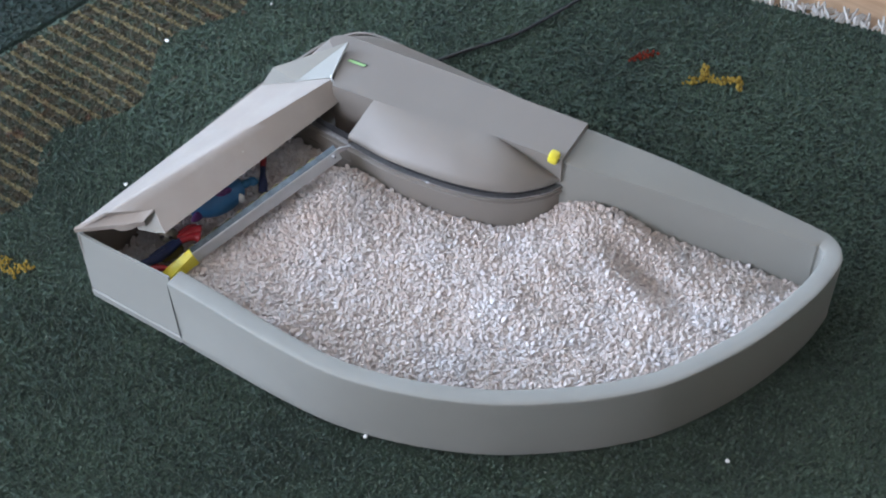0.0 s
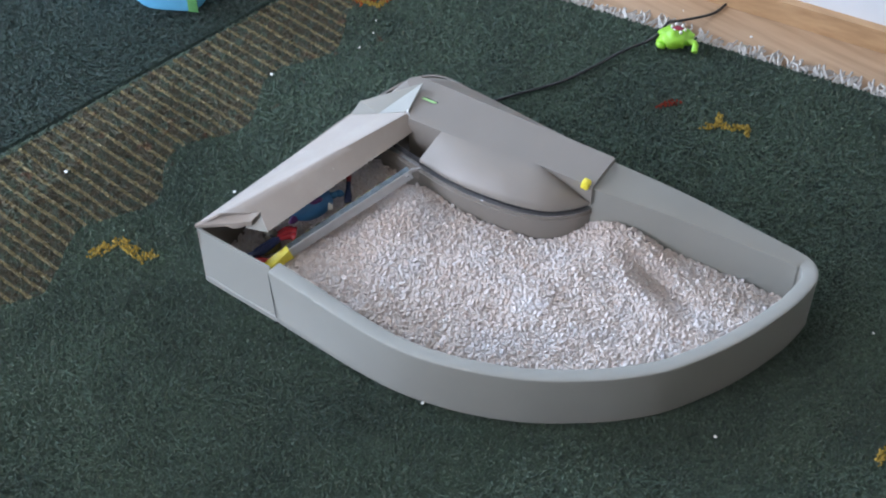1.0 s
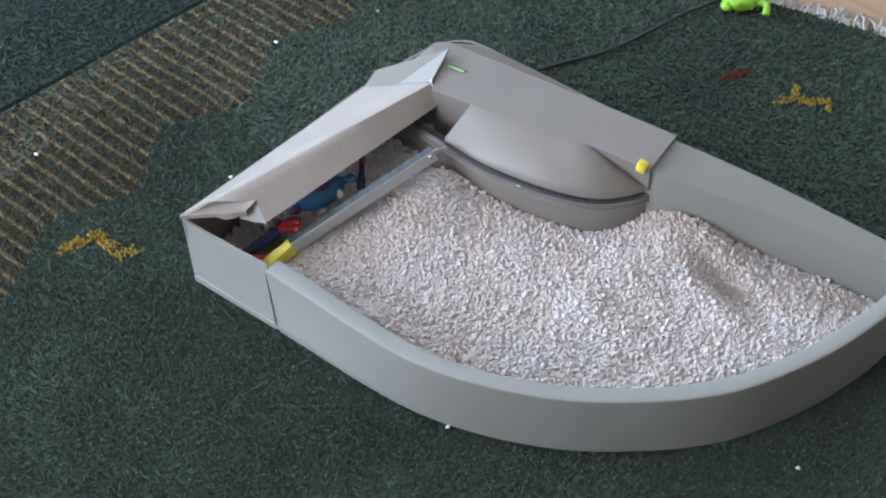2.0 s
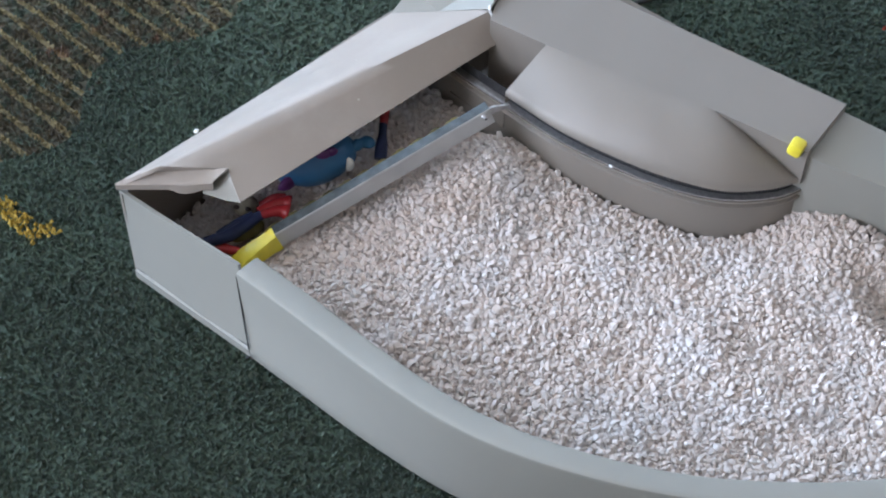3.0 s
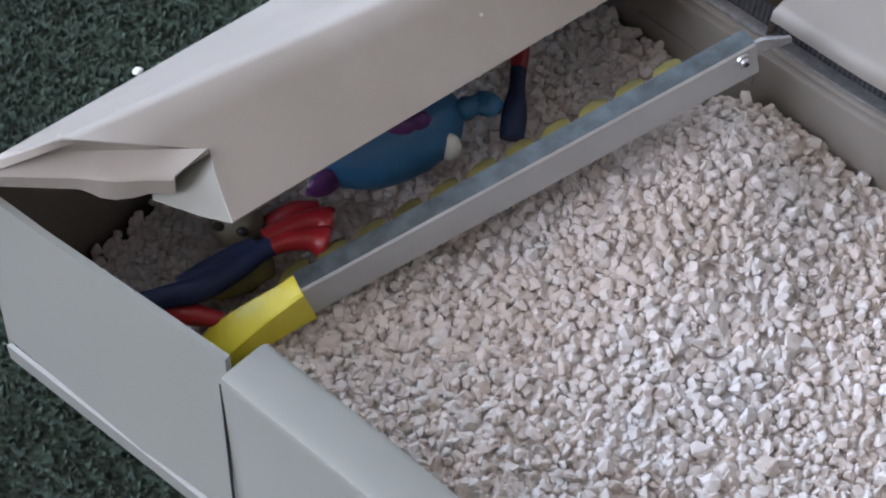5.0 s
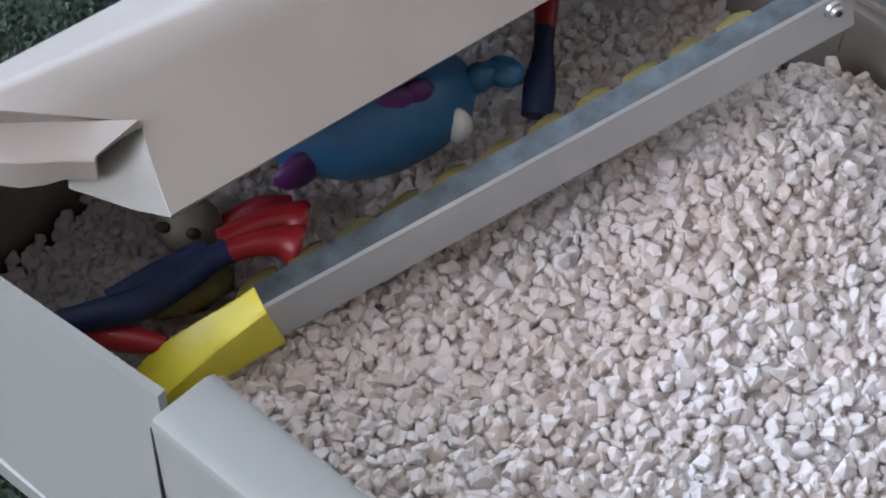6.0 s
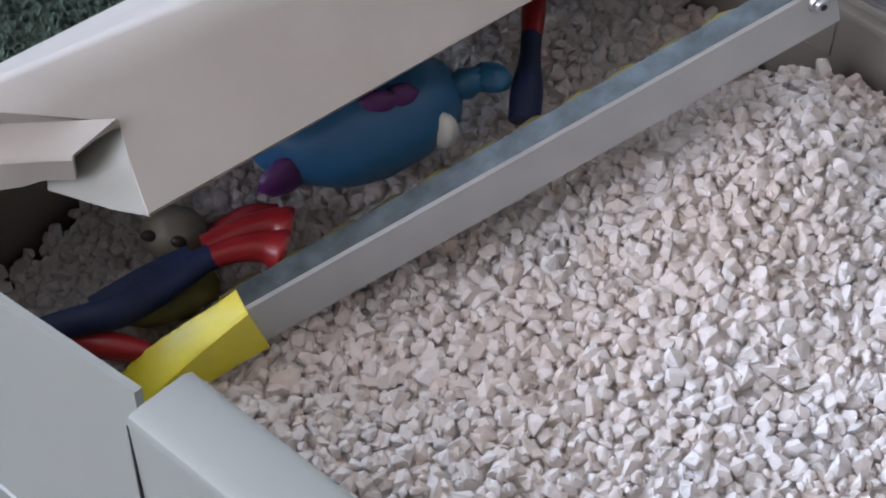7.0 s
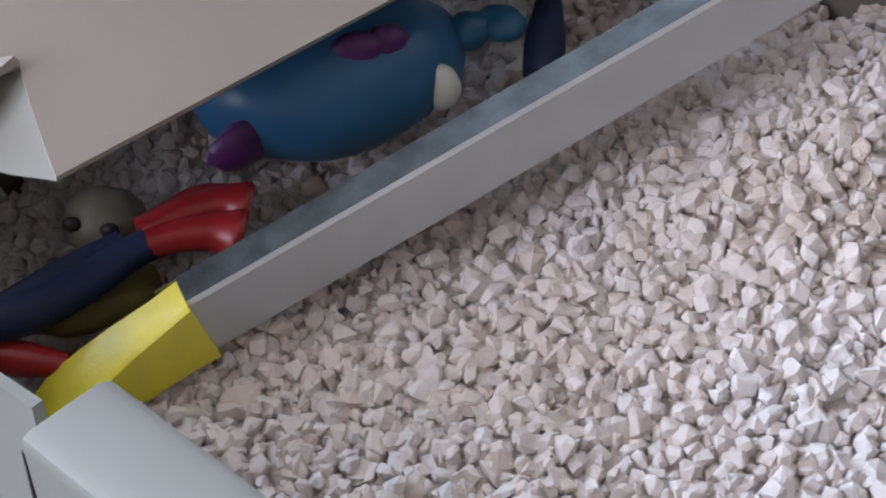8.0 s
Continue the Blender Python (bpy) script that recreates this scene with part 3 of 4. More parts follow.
bm = bmesh.new()
back_top = curve_points([(0.086, 0.338, TOP), (0.071, 0.350, TOP), (0.078, 0.362, TOP), (0.094, 0.3675, TOP), (0.114, 0.370, TOP), (0.25, 0.388, TOP), (0.383, 0.404, TOP)], 5)
crest_flat = CREST[:25]
corner = (0.389, 0.342, TOP)
flat = [tuple(p) for p in back_top] + [corner] + [tuple(p) for p in reversed(crest_flat)] + [(0.119, 0.292, TOP), (0.106, 0.318, TOP)]
bm.faces.new([bm.verts.new(p) for p in flat])
low_back = [(0.032, 0.345, 0.097), (0.030, 0.375, 0.097), (0.042, 0.405, 0.097), (0.070, 0.428, 0.097), (0.114, 0.437, 0.097), (0.25, 0.440, 0.097), (0.381, 0.420, 0.1)]
low_back = [tuple(p) for p in curve_points(low_back, 5)]
sheet(bm, [[tuple(t), lerp(lerp(t, b, 0.06), (t[0], t[1], t[2] - 0.001), 0.3), lerp(t, b, 0.55), b] for t, b in zip(back_top, low_back)])
# end face beside the rim, and the facet that carries the button
end = [(0.383, 0.404, TOP), (0.389, 0.342, TOP), (0.3885, 0.343, 0.1185), (0.384, 0.402, 0.1)]
bm.faces.new([bm.verts.new(p) for p in end])
bm.faces.new([bm.verts.new(p) for p in ((0.311, 0.331, TOP - 0.0002), (0.389, 0.342, TOP), (0.3885, 0.343, 0.119))])
# the recess that takes the lid's end
notch = [(0.106, 0.318), (0.119, 0.292), (0.170, 0.300), (0.160, 0.264), (0.100, 0.266)]
for (ax, ay), (bx, by) in zip(notch[:3], notch[1:4]):
    low = TOP if (ax, ay) != (0.170, 0.300) else 0.1195
    bm.faces.new([bm.verts.new(p) for p in ((ax, ay, TOP), (bx, by, TOP if (bx, by) != (0.160, 0.264) else 0.1195), (bx, by, 0.080), (ax, ay, 0.080))])
bm.faces.new([bm.verts.new((x, y, 0.080)) for x, y in notch])
part("hood", bm, GREY, box, "flat taupe plastic hood over the back corner", 30)

# label window on the hood; a flat black sheet paints its recess's shade
bm = bmesh.new()
for z, k in ((TOP + 0.0006, 1.0),):
    bm.faces.new([bm.verts.new((x, y, z)) for x, y in ((0.1085, 0.3325), (0.1105, 0.3375), (0.1335, 0.3405), (0.1315, 0.3355))])
slot = part("recess_shade", bm, BLACK_BRUSH, box, "flat black sheet drawing the shaded edge of a label recess")
bm = bmesh.new()
bm.faces.new([bm.verts.new((x, y, TOP + 0.0011)) for x, y in ((0.1095, 0.3318), (0.1108, 0.3358), (0.1318, 0.3387), (0.1308, 0.3348))])
part("label_window", bm, GREEN_LABEL, slot, "pale green label")

# a white crumb caught on the gap's edge
part("chip", blob_bm((0.0022, 0.0014, 0.0012), Matrix.Translation((0.2655, 0.2665, 0.1105)), 0.3, 8), WHITE_RUB, box, "tiny white crumb on the gap", 60)
# yellow button
bm = box_bm((0.0115, 0.013, 0.012), (0, 0, 0), 0.003)
bmesh.ops.transform(bm, matrix=Matrix.Translation((0.3795, 0.3415, 0.1545)) @ Matrix.Rotation(radians(12), 4, "Z") @ Matrix.Rotation(radians(12), 4, "Y"), verts=bm.verts[:])
part("button", bm, YELLOW, box, "bright yellow plastic button")

# lid: hinged on the outer edge, standing ajar
L0, HINGE = (-0.008, 0.000, 0.108), (0.018, 0.285, 0.104)
K0, M0 = (0.0195, 0.0225, 0.130), (0.1115, 0.2985, 0.157)
F0, R0 = (0.0768, 0.0490, 0.1095), (0.1265, 0.300, 0.132)
bm = bmesh.new()
steps = 24
rows = []
# the near end is cut back: square behind the lip, slanting from the lip's end to the free corner
CUT_Q, CUT_T = 0.50, 0.09


def lid_point(q, t):
    return lerp(lerp(K0, M0, t), lerp(F0, R0, t), q)


def cut(q):
    return CUT_T * q / CUT_Q if q < CUT_Q else CUT_T * (1 - q) / (1 - CUT_Q)


for i in range(steps + 1):
    t = i / steps
    h, k = lerp(L0, HINGE, t), lerp(K0, M0, t)
    row = [(h[0], h[1], h[2] - 0.005), h]
    row += [lerp(h, k, q) for q in (0.35, 0.7, 0.93)]
    row += [lid_point(q, cut(q) + (1 - cut(q)) * t) for q in (0.05, 0.3, 0.46, 0.5, 0.54, 0.7, 0.85, 0.95, 1.0)]
    rows.append(row)
sheet(bm, rows, 0.0028)
lid = part("lid", bm, GREY_DUSTY, box, "dusty taupe lid standing ajar over the waste bin", 58)
# upright flange at the lid's far end
bm = bmesh.new()
sheet(bm, [[HINGE, lerp(HINGE, (0.112, 0.299, 0.1575), 0.5), (0.112, 0.299, 0.1578)], [(0.034, 0.290, 0.137), (0.066, 0.319, 0.151), (0.098, 0.349, 0.165)]], 0.0022)
part("flange", bm, GREY_COOL_LIT, lid, "pale upturned end flange", 20)
# white chipped corner where flange meets lid
bm = tube_bm([(0.1105, 0.3015, 0.1585), (0.1125, 0.2985, 0.1575), (0.1165, 0.2985, 0.151)], 0.0011, 6)
part("chip", bm, WHITE_RUB, lid, "chipped white corner")
# lip across the lid's near end, hollow at its open end
G0, A0, E0 = tuple(Vector(lid_point(CUT_Q - 0.01, CUT_T)) + Vector((0.0016, -0.0013, 0.0026))), (0.000, 0.012, 0.1155), (0.0530, 0.0440, 0.1190)
bm = bmesh.new()


def lip_row(t, bulge=0.0, out=0.0):
    a, e = lerp(A0, G0, t), lerp((-0.0085, -0.0015, 0.109), E0, t)
    drop = 0.0068 + 0.0016 * t + bulge
    return [(a[0] + 0.005 - 0.007 * t, a[1] + 0.008 - 0.005 * t, a[2] - 0.010 + 0.005 * t), a, lerp(a, e, 0.5), (e[0], e[1] - out, e[2]), (e[0] + 0.0006, e[1] - 0.0008 - out, e[2] - 0.0012), (e[0] + 0.0004, e[1] - 0.0004 - bulge * 0.4 - out, e[2] - drop)]


sheet(bm, [lip_row(t, b, o) for t, b, o in ((0, 0, 0), (0.3, 0, 0), (0.54, 0, 0), (0.60, 0.0010, 0.0004), (0.66, 0.0024, 0.0012), (0.74, 0.0028, 0.0016), (0.82, 0.0020, 0.0010), (0.88, 0.0006, 0.0002), (1.0, 0.0004, 0))], 0.0018)
part("end_lip", bm, GREY_DUSTY, lid, "smooth grey lip with a finger notch", 25)
# the web that joins the lip to the lid's near edge
bm = bmesh.new()
near_edge = [L0, lerp(L0, K0, 0.35), lerp(L0, K0, 0.7), K0] + [lid_point(q, cut(q)) for q in (0.15, 0.3, 0.42, 0.49)]
sheet(bm, [[(p[0], p[1], p[2] - 0.0006), lerp(p, a, 0.5), a] for p, a in ((p, lerp(A0, G0, i / 7)) for i, p in enumerate(near_edge))], 0.0008)
part("web", bm, GREY_DUSTY, lid, "", 40)
# the lid's end wall, a hollow behind the lip's open end
bm = bmesh.new()
cut_top, cut_end = lid_point(CUT_Q, CUT_T), (F0[0] - 0.0006, F0[1] + 0.0008, F0[2] - 0.0010)
inner, low = (0.034, 0.050, 0.112), (0.0470, 0.0380, 0.1060)
sheet(bm, [[(p[0], p[1], p[2] - 0.0012), lerp(lerp(p, r, 0.5), (p[0], p[1] - 0.002, p[2] - 0.006), 0.25), r] for p, r in ((lerp(cut_top, cut_end, q), lerp(inner, low, q)) for q in (0.0, 0.25, 0.5, 0.75, 1.0))], 0.0012)
part("end_wall", bm, GREY_COOL_LIT, lid, "", 25)

# ---- the rake: steel bar, yellow end cap, tines, bolt ----
P0, P1 = Vector((0.0968, 0.0565, 0.0755)), Vector((0.1722, 0.2290, 0.1385))
AX = (P1 - P0).normalized()
SIDE = Vector((AX.y, -AX.x, 0)).normalized()
DOWN = AX.cross(SIDE).normalized()
DOWN = -DOWN if DOWN.z > 0 else DOWN


def bar_point(s, out, down):
    return P0 + AX * s + SIDE * out + DOWN * down


LONG = (P1 - P0).length
bm = bmesh.new()
sheet(bm, [[tuple(bar_point(s, o, d)) for o, d in ((0.0, 0.0178), (0.0, 0.001), (-0.0008, 0.0))] for s in (0.0050, LONG * 0.5, LONG * 0.97, LONG)], 0.0014)
rake = part("rake_bar", bm, STEEL, box, "long straight grey steel rake bar", 30)
bm = bmesh.new()
sheet(bm, [[tuple(bar_point(s, o, d)) for o, d in ((-0.0008, -0.0001), (-0.0044, -0.0004), (-0.0088, 0.0002))] for s in (0.0056, LONG * 0.5, LONG)], 0.0012)
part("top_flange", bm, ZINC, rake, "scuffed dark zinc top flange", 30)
bm = bmesh.new()
cap = []
for s, w, d0, d1 in ((0.0055, 0.0084, -0.0006, 0.0184), (-0.002, 0.0090, 0.0014, 0.0182), (-0.012, 0.0108, 0.0042, 0.0190), (-0.020, 0.0124, 0.0070, 0.0205), (-0.030, 0.0140, 0.0108, 0.0225), (-0.038, 0.0146, 0.0160, 0.0250)):
    cap.append([tuple(bar_point(s, o, d)) for o, d in ((0.0022, d1), (0.0022, d0 + 0.0008), (0.0010, d0), (-w + 0.001, d0 + 0.0004), (-w, d0 + 0.0014), (-w, d1), (0.0022, d1))])
sheet(bm, cap)
for ring in (cap[0], cap[-1]):
    bm.faces.new([bm.verts.new(p) for p in ring[:-1]])
part("end_cap", bm, YELLOW, rake, "bright yellow plastic end cap", 35)
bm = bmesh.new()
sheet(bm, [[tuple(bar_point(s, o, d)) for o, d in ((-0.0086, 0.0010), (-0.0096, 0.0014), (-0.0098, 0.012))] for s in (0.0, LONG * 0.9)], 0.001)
part("tine_holder", bm, YELLOW_SHADED, rake, "yellow plastic strip behind the bar, darkened for shade")
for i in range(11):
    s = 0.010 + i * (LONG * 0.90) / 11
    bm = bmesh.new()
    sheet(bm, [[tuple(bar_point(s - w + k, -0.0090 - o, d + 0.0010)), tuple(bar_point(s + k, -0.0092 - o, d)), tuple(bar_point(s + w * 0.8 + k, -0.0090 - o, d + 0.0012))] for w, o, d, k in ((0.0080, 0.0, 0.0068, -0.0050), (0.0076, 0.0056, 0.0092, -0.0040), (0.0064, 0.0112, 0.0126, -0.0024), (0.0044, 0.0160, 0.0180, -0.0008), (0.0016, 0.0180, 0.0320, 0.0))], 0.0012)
    part("tine", bm, YELLOW_SHADED, rake, "", 40)
tip = bar_point(LONG - 0.006, 0.0, 0.0055)
bm = bmesh.new()
turn = SIDE.to_track_quat("Z", "Y").to_matrix().to_4x4()
for r, z0, z1 in ((0.0036, 0.0, 0.0012), (0.0023, 0.0012, 0.0026)):
    bmesh.ops.create_cone(bm, cap_ends=True, segments=16, radius1=r, radius2=r * 0.9, depth=z1 - z0, matrix=Matrix.Translation(tip) @ turn @ Matrix.Translation((0, 0, (z0 + z1) / 2)))
bolt = part("bolt", bm, BOLT, rake, "worn steel bolt with washer")
bm = bmesh.new()
bmesh.ops.create_cone(bm, cap_ends=True, segments=6, radius1=0.0011, radius2=0.0011, depth=0.0006, matrix=Matrix.Translation(tip) @ turn @ Matrix.Translation((0, 0, 0.0027)))
part("socket", bm, BLACK_BRUSH, bolt)
bm = bmesh.new()
sheet(bm, [[tuple(bar_point(s, -0.002, d0)), tuple(bar_point(s, -0.002, d1))] for s, d0, d1 in ((LONG - 0.002, 0.002, 0.011), (LONG + 0.004, 0.003, 0.010), (LONG + 0.010, 0.007, 0.012), (LONG + 0.016, 0.011, 0.014))], 0.0016)
part("pivot_arm", bm, BOLT, rake, "bare metal arm into the hood")

# ---- litter: a bed and the loose crushed stones that lie on it ----
def litter_height(x, y):
    along = ((x - P0.x) * (P1.x - P0.x) + (y - P0.y) * (P1.y - P0.y)) / 0.0354
    away = math.hypot(x - P0.x - along * (P1.x - P0.x), y - P0.y - along * (P1.y - P0.y))
    z = 0.0758 - 0.2857 * x + 0.1799 * y + 0.2713 * x * x + 0.7445 * x * y - 0.485 * y * y
    z += 0.0688 * x ** 3 - 1.4824 * x * x * y + 1.1252 * x * y * y - 0.7405 * y ** 3
    # a furrow along the near half of the rake bar
    z -= 0.0090 * math.exp(-(away / 0.014) ** 2) * max(0.0, 1.0 - max(0.0, along) * 1.3)
    z += 0.013 * math.exp(-((x - 0.188) / 0.045) ** 2 - ((y - 0.195) / 0.05) ** 2)
    a, b = (x - 0.430) * 0.958 + (y - 0.358) * 0.287, (y - 0.358) * 0.958 - (x - 0.430) * 0.287
    z += 0.040 * math.exp(-(a / 0.058) ** 2 - (b / 0.034) ** 2)
    z += 0.010 * math.exp(-((x - 0.168) / 0.03) ** 2 - ((y - 0.242) / 0.03) ** 2)
    # a dug hollow with its thrown-up rim, and soft heaps
    hx, hy = x - 0.503, y - 0.336
    a, b = hx * 0.995 - hy * 0.10, hx * 0.10 + hy * 0.995
    z -= 0.020 * math.exp(-(a / 0.050) ** 2 - (b / 0.016) ** 2)
    z += 0.006 * math.exp(-(a / 0.055) ** 2 - ((b + 0.032) / 0.014) ** 2)
    # a shallow dip with a raised lip in the middle of the tray
    hx, hy = x - 0.425, y - 0.243
    z -= 0.006 * math.exp(-(hx / 0.036) ** 2 - (hy / 0.020) ** 2)
    z += 0.004 * math.exp(-((hx + 0.006) / 0.040) ** 2 - ((hy + 0.032) / 0.014) ** 2)
    z += 0.006 * math.exp(-((x - 0.415) / 0.04) ** 2 - ((y - 0.29) / 0.03) ** 2)
    z += 0.005 * noise.noise(Vector((x * 11, y * 11, 0))) + 0.003 * noise.noise(Vector((x * 26, y * 26, 5)))
    return z


def bin_height(x, y):
    return 0.028 + 0.17 * y + 0.10 * max(0.0, 0.03 - y) + 0.010 * noise.noise(Vector((x * 22, y * 22, 9))) - 0.12 * max(0, x - 0.06)


def inside(x, y, poly):
    hit = False
    for (ax, ay), (bx, by) in zip(poly, poly[1:] + poly[:1]):
        if (ay > y) != (by > y) and x < (bx - ax) * (y - ay) / (by - ay) + ax:
            hit = not hit
    return hit


inner_wall = offset_path(RIM, [w + 0.0022 for w in WIDTH])
n_back = max(i for i, p in enumerate(RIM) if p.x > 0.395)
TRAY = [(p.x, p.y) for p in inner_wall[:n_back]] + [(p.x, p.y) for p in reversed(offset_path(DRUM, -0.001)[14:])] + [(0.158, 0.250), (0.090, 0.052), (0.098, 0.030)]
BIN = [(0.001, 0.006), (0.096, 0.008), (0.097, 0.055), (0.155, 0.236), (0.150, 0.262), (0.02, 0.268)]


def stone_templates(count):
    out = []
    rng = random.Random(11)
    for _ in range(count):
        bm = bmesh.new()
        sx, sy, sz = rng.uniform(0.85, 1.25), rng.uniform(0.7, 1.0), rng.uniform(0.55, 0.9)
        for _ in range(rng.randrange(22, 27)):
            d = Vector((rng.gauss(0, 1), rng.gauss(0, 1), rng.gauss(0, 1))).normalized() * rng.uniform(0.83, 1.08)
            bm.verts.new((d.x * sx, d.y * sy, d.z * sz))
        made = bmesh.ops.convex_hull(bm, input=bm.verts[:])
        bmesh.ops.delete(bm, geom=[v for v in bm.verts if not v.link_faces], context="VERTS")
        bmesh.ops.triangulate(bm, faces=bm.faces[:])
        for v in bm.verts:
            v.co *= rng.uniform(0.86, 1.06)
        bm.verts.index_update()
        out.append((np.array([v.co[:] for v in bm.verts]), np.array([[v.index for v in f.verts] for f in bm.faces])))
        bm.free()
    return out


STONES = stone_templates(40)


def scatter(poly, height, step, low, high, layers, seed, singles=None, patch=None):
    """Stones in layers over a bed. Those of the top layer inside the patch (x, y, radius) go to singles as (template, place, turn, size)."""
    rng = random.Random(seed)
    xs, ys = [p[0] for p in poly], [p[1] for p in poly]
    verts, faces, base = [], [], 0
    for layer in range(layers):
        y = min(ys)
        while y < max(ys):
            x = min(xs)
            while x < max(xs):
                px, py = x + rng.uniform(-0.5, 0.5) * step, y + rng.uniform(-0.5, 0.5) * step
                x += step
                if not inside(px, py, poly):
                    continue
                v, f = STONES[rng.randrange(len(STONES))]
                r = 0.5 * (low + (high - low) * rng.random() ** 1.7)
                m = np.array(Euler((rng.uniform(0, 6.3), rng.uniform(0, 6.3), rng.uniform(0, 6.3))).to_matrix())
                z = height(px, py) + (layer - layers + 1) * step * 0.45 + rng.uniform(-0.40, 0.35) * r
                if singles is not None and layer == layers - 1 and len(singles) < 300 and math.hypot(px - patch[0], py - patch[1]) < patch[2]:
                    singles.append((v, f, (px, py, z), m, r))
                    continue
                verts.append(v @ m.T * r + (px, py, z))
                faces.append(f + base)
                base += len(v)
            y += step
    return np.concatenate(verts), np.concatenate(faces)


def stone_object(name, poly, height, step, low, high, layers, seed, label, patch=None):
    singles = [] if patch else None
    v, f = scatter(poly, height, step, low, high, layers, seed, singles, patch)
    me = bpy.data.meshes.new(name)
    me.from_pydata(v.tolist(), [], f.tolist())
    me.materials.append(STONE)
    ob = tagged(new(name, me), label, "cat litter", kind="stuff")
    shared = {}
    for v, f, place, m, r in singles or []:
        if id(v) not in shared:
            shared[id(v)] = bpy.data.meshes.new("stone")
            shared[id(v)].from_pydata((v * 0.0035).tolist(), [], f.tolist())
            shared[id(v)].materials.append(STONE)
        one = new("stone", shared[id(v)])
        one.parent = ob
        one.matrix_basis = Matrix.LocRotScale(place, Matrix(m.tolist()).to_quaternion(), Vector((1, 1, 1)) * (r / 0.0035))
    return ob


stone_object("litter_stones", TRAY, litter_height, 0.0035, 0.0044, 0.0094, 2, 3, "loose pale pinkish-white crushed mineral litter filling the tray", (0.165, 0.112, 0.038))
stone_object("litter_stones", BIN, bin_height, 0.0042, 0.0046, 0.0090, 2, 4, "pale crushed mineral litter in the shaded waste bin")


def bed(name, poly, height, label):
    bm = bmesh.new()
    step = 0.008
    grid = {}
    xs, ys = [p[0] for p in poly], [p[1] for p in poly]
    for i in range(int((max(xs) - min(xs)) / step) + 2):
        for j in range(int((max(ys) - min(ys)) / step) + 2):
            x, y = min(xs) + i * step, min(ys) + j * step
            if inside(x, y, poly):
                grid[i, j] = bm.verts.new((x, y, max(0.008, height(x, y) - 0.0014)))
    for (i, j), v in grid.items():
        ring = [grid.get(k) for k in ((i, j), (i + 1, j), (i + 1, j + 1), (i, j + 1))]
        if all(ring):
            bm.faces.new(ring)
    ob = finish(name, bm, STONE)
    return tagged(ob, label, "cat litter", kind="stuff")


bed("litter_bed", TRAY, litter_height, "deeper packed layer of the pale mineral litter")
bed("litter_bed", BIN, bin_height, "deeper packed layer of litter in the waste bin")

# single crumbs lying about
rng = random.Random(21)
CRUMBS = [(-0.136, 0.482), (-0.202, 0.354), (0.361, 0.018), (-0.082, 0.141), (-0.025, 0.022), (-0.155, 0.545), (-0.140, 0.520), (-0.235, 0.600), (0.32, 0.885), (0.40, 0.880), (0.762, 0.478), (-0.30, 0.02), (0.687, 0.207), (-0.044, 0.068), (-0.033, 0.045), (0.21, 0.86)]
for i, (x, y) in enumerate(CRUMBS):
    v, f = STONES[rng.randrange(len(STONES))]
    r = rng.uniform(0.0017, 0.0032)
    me = bpy.data.meshes.new("litter_crumb")
    me.from_pydata((v * r).tolist(), [], f.tolist())
    me.materials.append(TEAL_WHITE)
    ob = new("litter_crumb", me)
    ob.location = (x, y, r * 0.55 if y < 0.8 or x < 0.3 else FLOOR_Z + r * 0.6)
    tagged(ob, "single white litter crumb lying on the dark rug", "crumb", "scattered litter crumbs")

# ---- toys in the bin ----
# blue whale-shaped toy, half under the lid
whale = thing("toy_whale", (0.068, 0.152, 0.07), "shiny blue rubber toy whale lying in the waste bin", "toy")
whale.matrix_world = Matrix.Identity(4)
WM = Matrix.Translation((0.0685, 0.1370, 0.0805)) @ Matrix.Rotation(radians(63), 4, "Z")
part("body", blob_bm((0.035, 0.0225, 0.0205), WM, 0.06, 28), BLUE, whale, "rounded blue rubber body", 80)
bm = blob_bm((0.007, 0.0045, 0.005), WM @ Matrix.Translation((0.0365, -0.003, 0.005)), 0.25, 14)
blob_bm((0.006, 0.007, 0.004), WM @ Matrix.Translation((0.0440, -0.004, 0.006)) @ Matrix.Rotation(0.6, 4, "Z"), 0.25, 12, bm)
part("tail", bm, SKY_BLUE, whale, "lighter blue tail", 80)
part("spot", blob_bm((0.0052, 0.0040, 0.0068), WM @ Matrix.Translation((0.0235, -0.0155, 0.000)) @ Matrix.Rotation(radians(-35), 4, "Z"), 0.0, 14), TEAL_WHITE, whale, "white oval spot", 80)
bm = blob_bm((0.0066, 0.0030, 0.0048), WM @ Matrix.Translation((0.0030, -0.0130, 0.0155)) @ Matrix.Rotation(radians(-10), 4, "Z"), 0.2, 12)
blob_bm((0.0058, 0.0030, 0.0050), WM @ Matrix.Translation((0.0105, -0.0122, 0.0150)), 0.2, 12, bm)
part("heart_mark", bm, PURPLE, whale, "purple heart-shaped mark", 80)
part("fin", blob_bm((0.011, 0.0035, 0.007), WM @ Matrix.Translation((-0.0255, -0.0135, -0.004)) @ Matrix.Rotation(radians(20), 4, "Z"), 0.2, 14), PURPLE, whale, "purple fin", 80)

# small figure lying face down: only blue legs and red boots show
def figure(name, limbs, label):
    bm = bmesh.new()
    start = 0
    for path, radii, slot_i in limbs:
        before = set(bm.faces)
        tube_bm([tuple(p) for p in curve_points(path, 5)], 0.005, 12, bm, [q.x for q in curve_points([(r, 0, 0) for r in radii], 5)])
        for f in bm.faces:
            if f not in before:
                f.material_index = slot_i
    ob = finish(name, bm, [NAVY, RED, NAVY], None, "", 60)
    return tagged(ob, label, "toy figure")


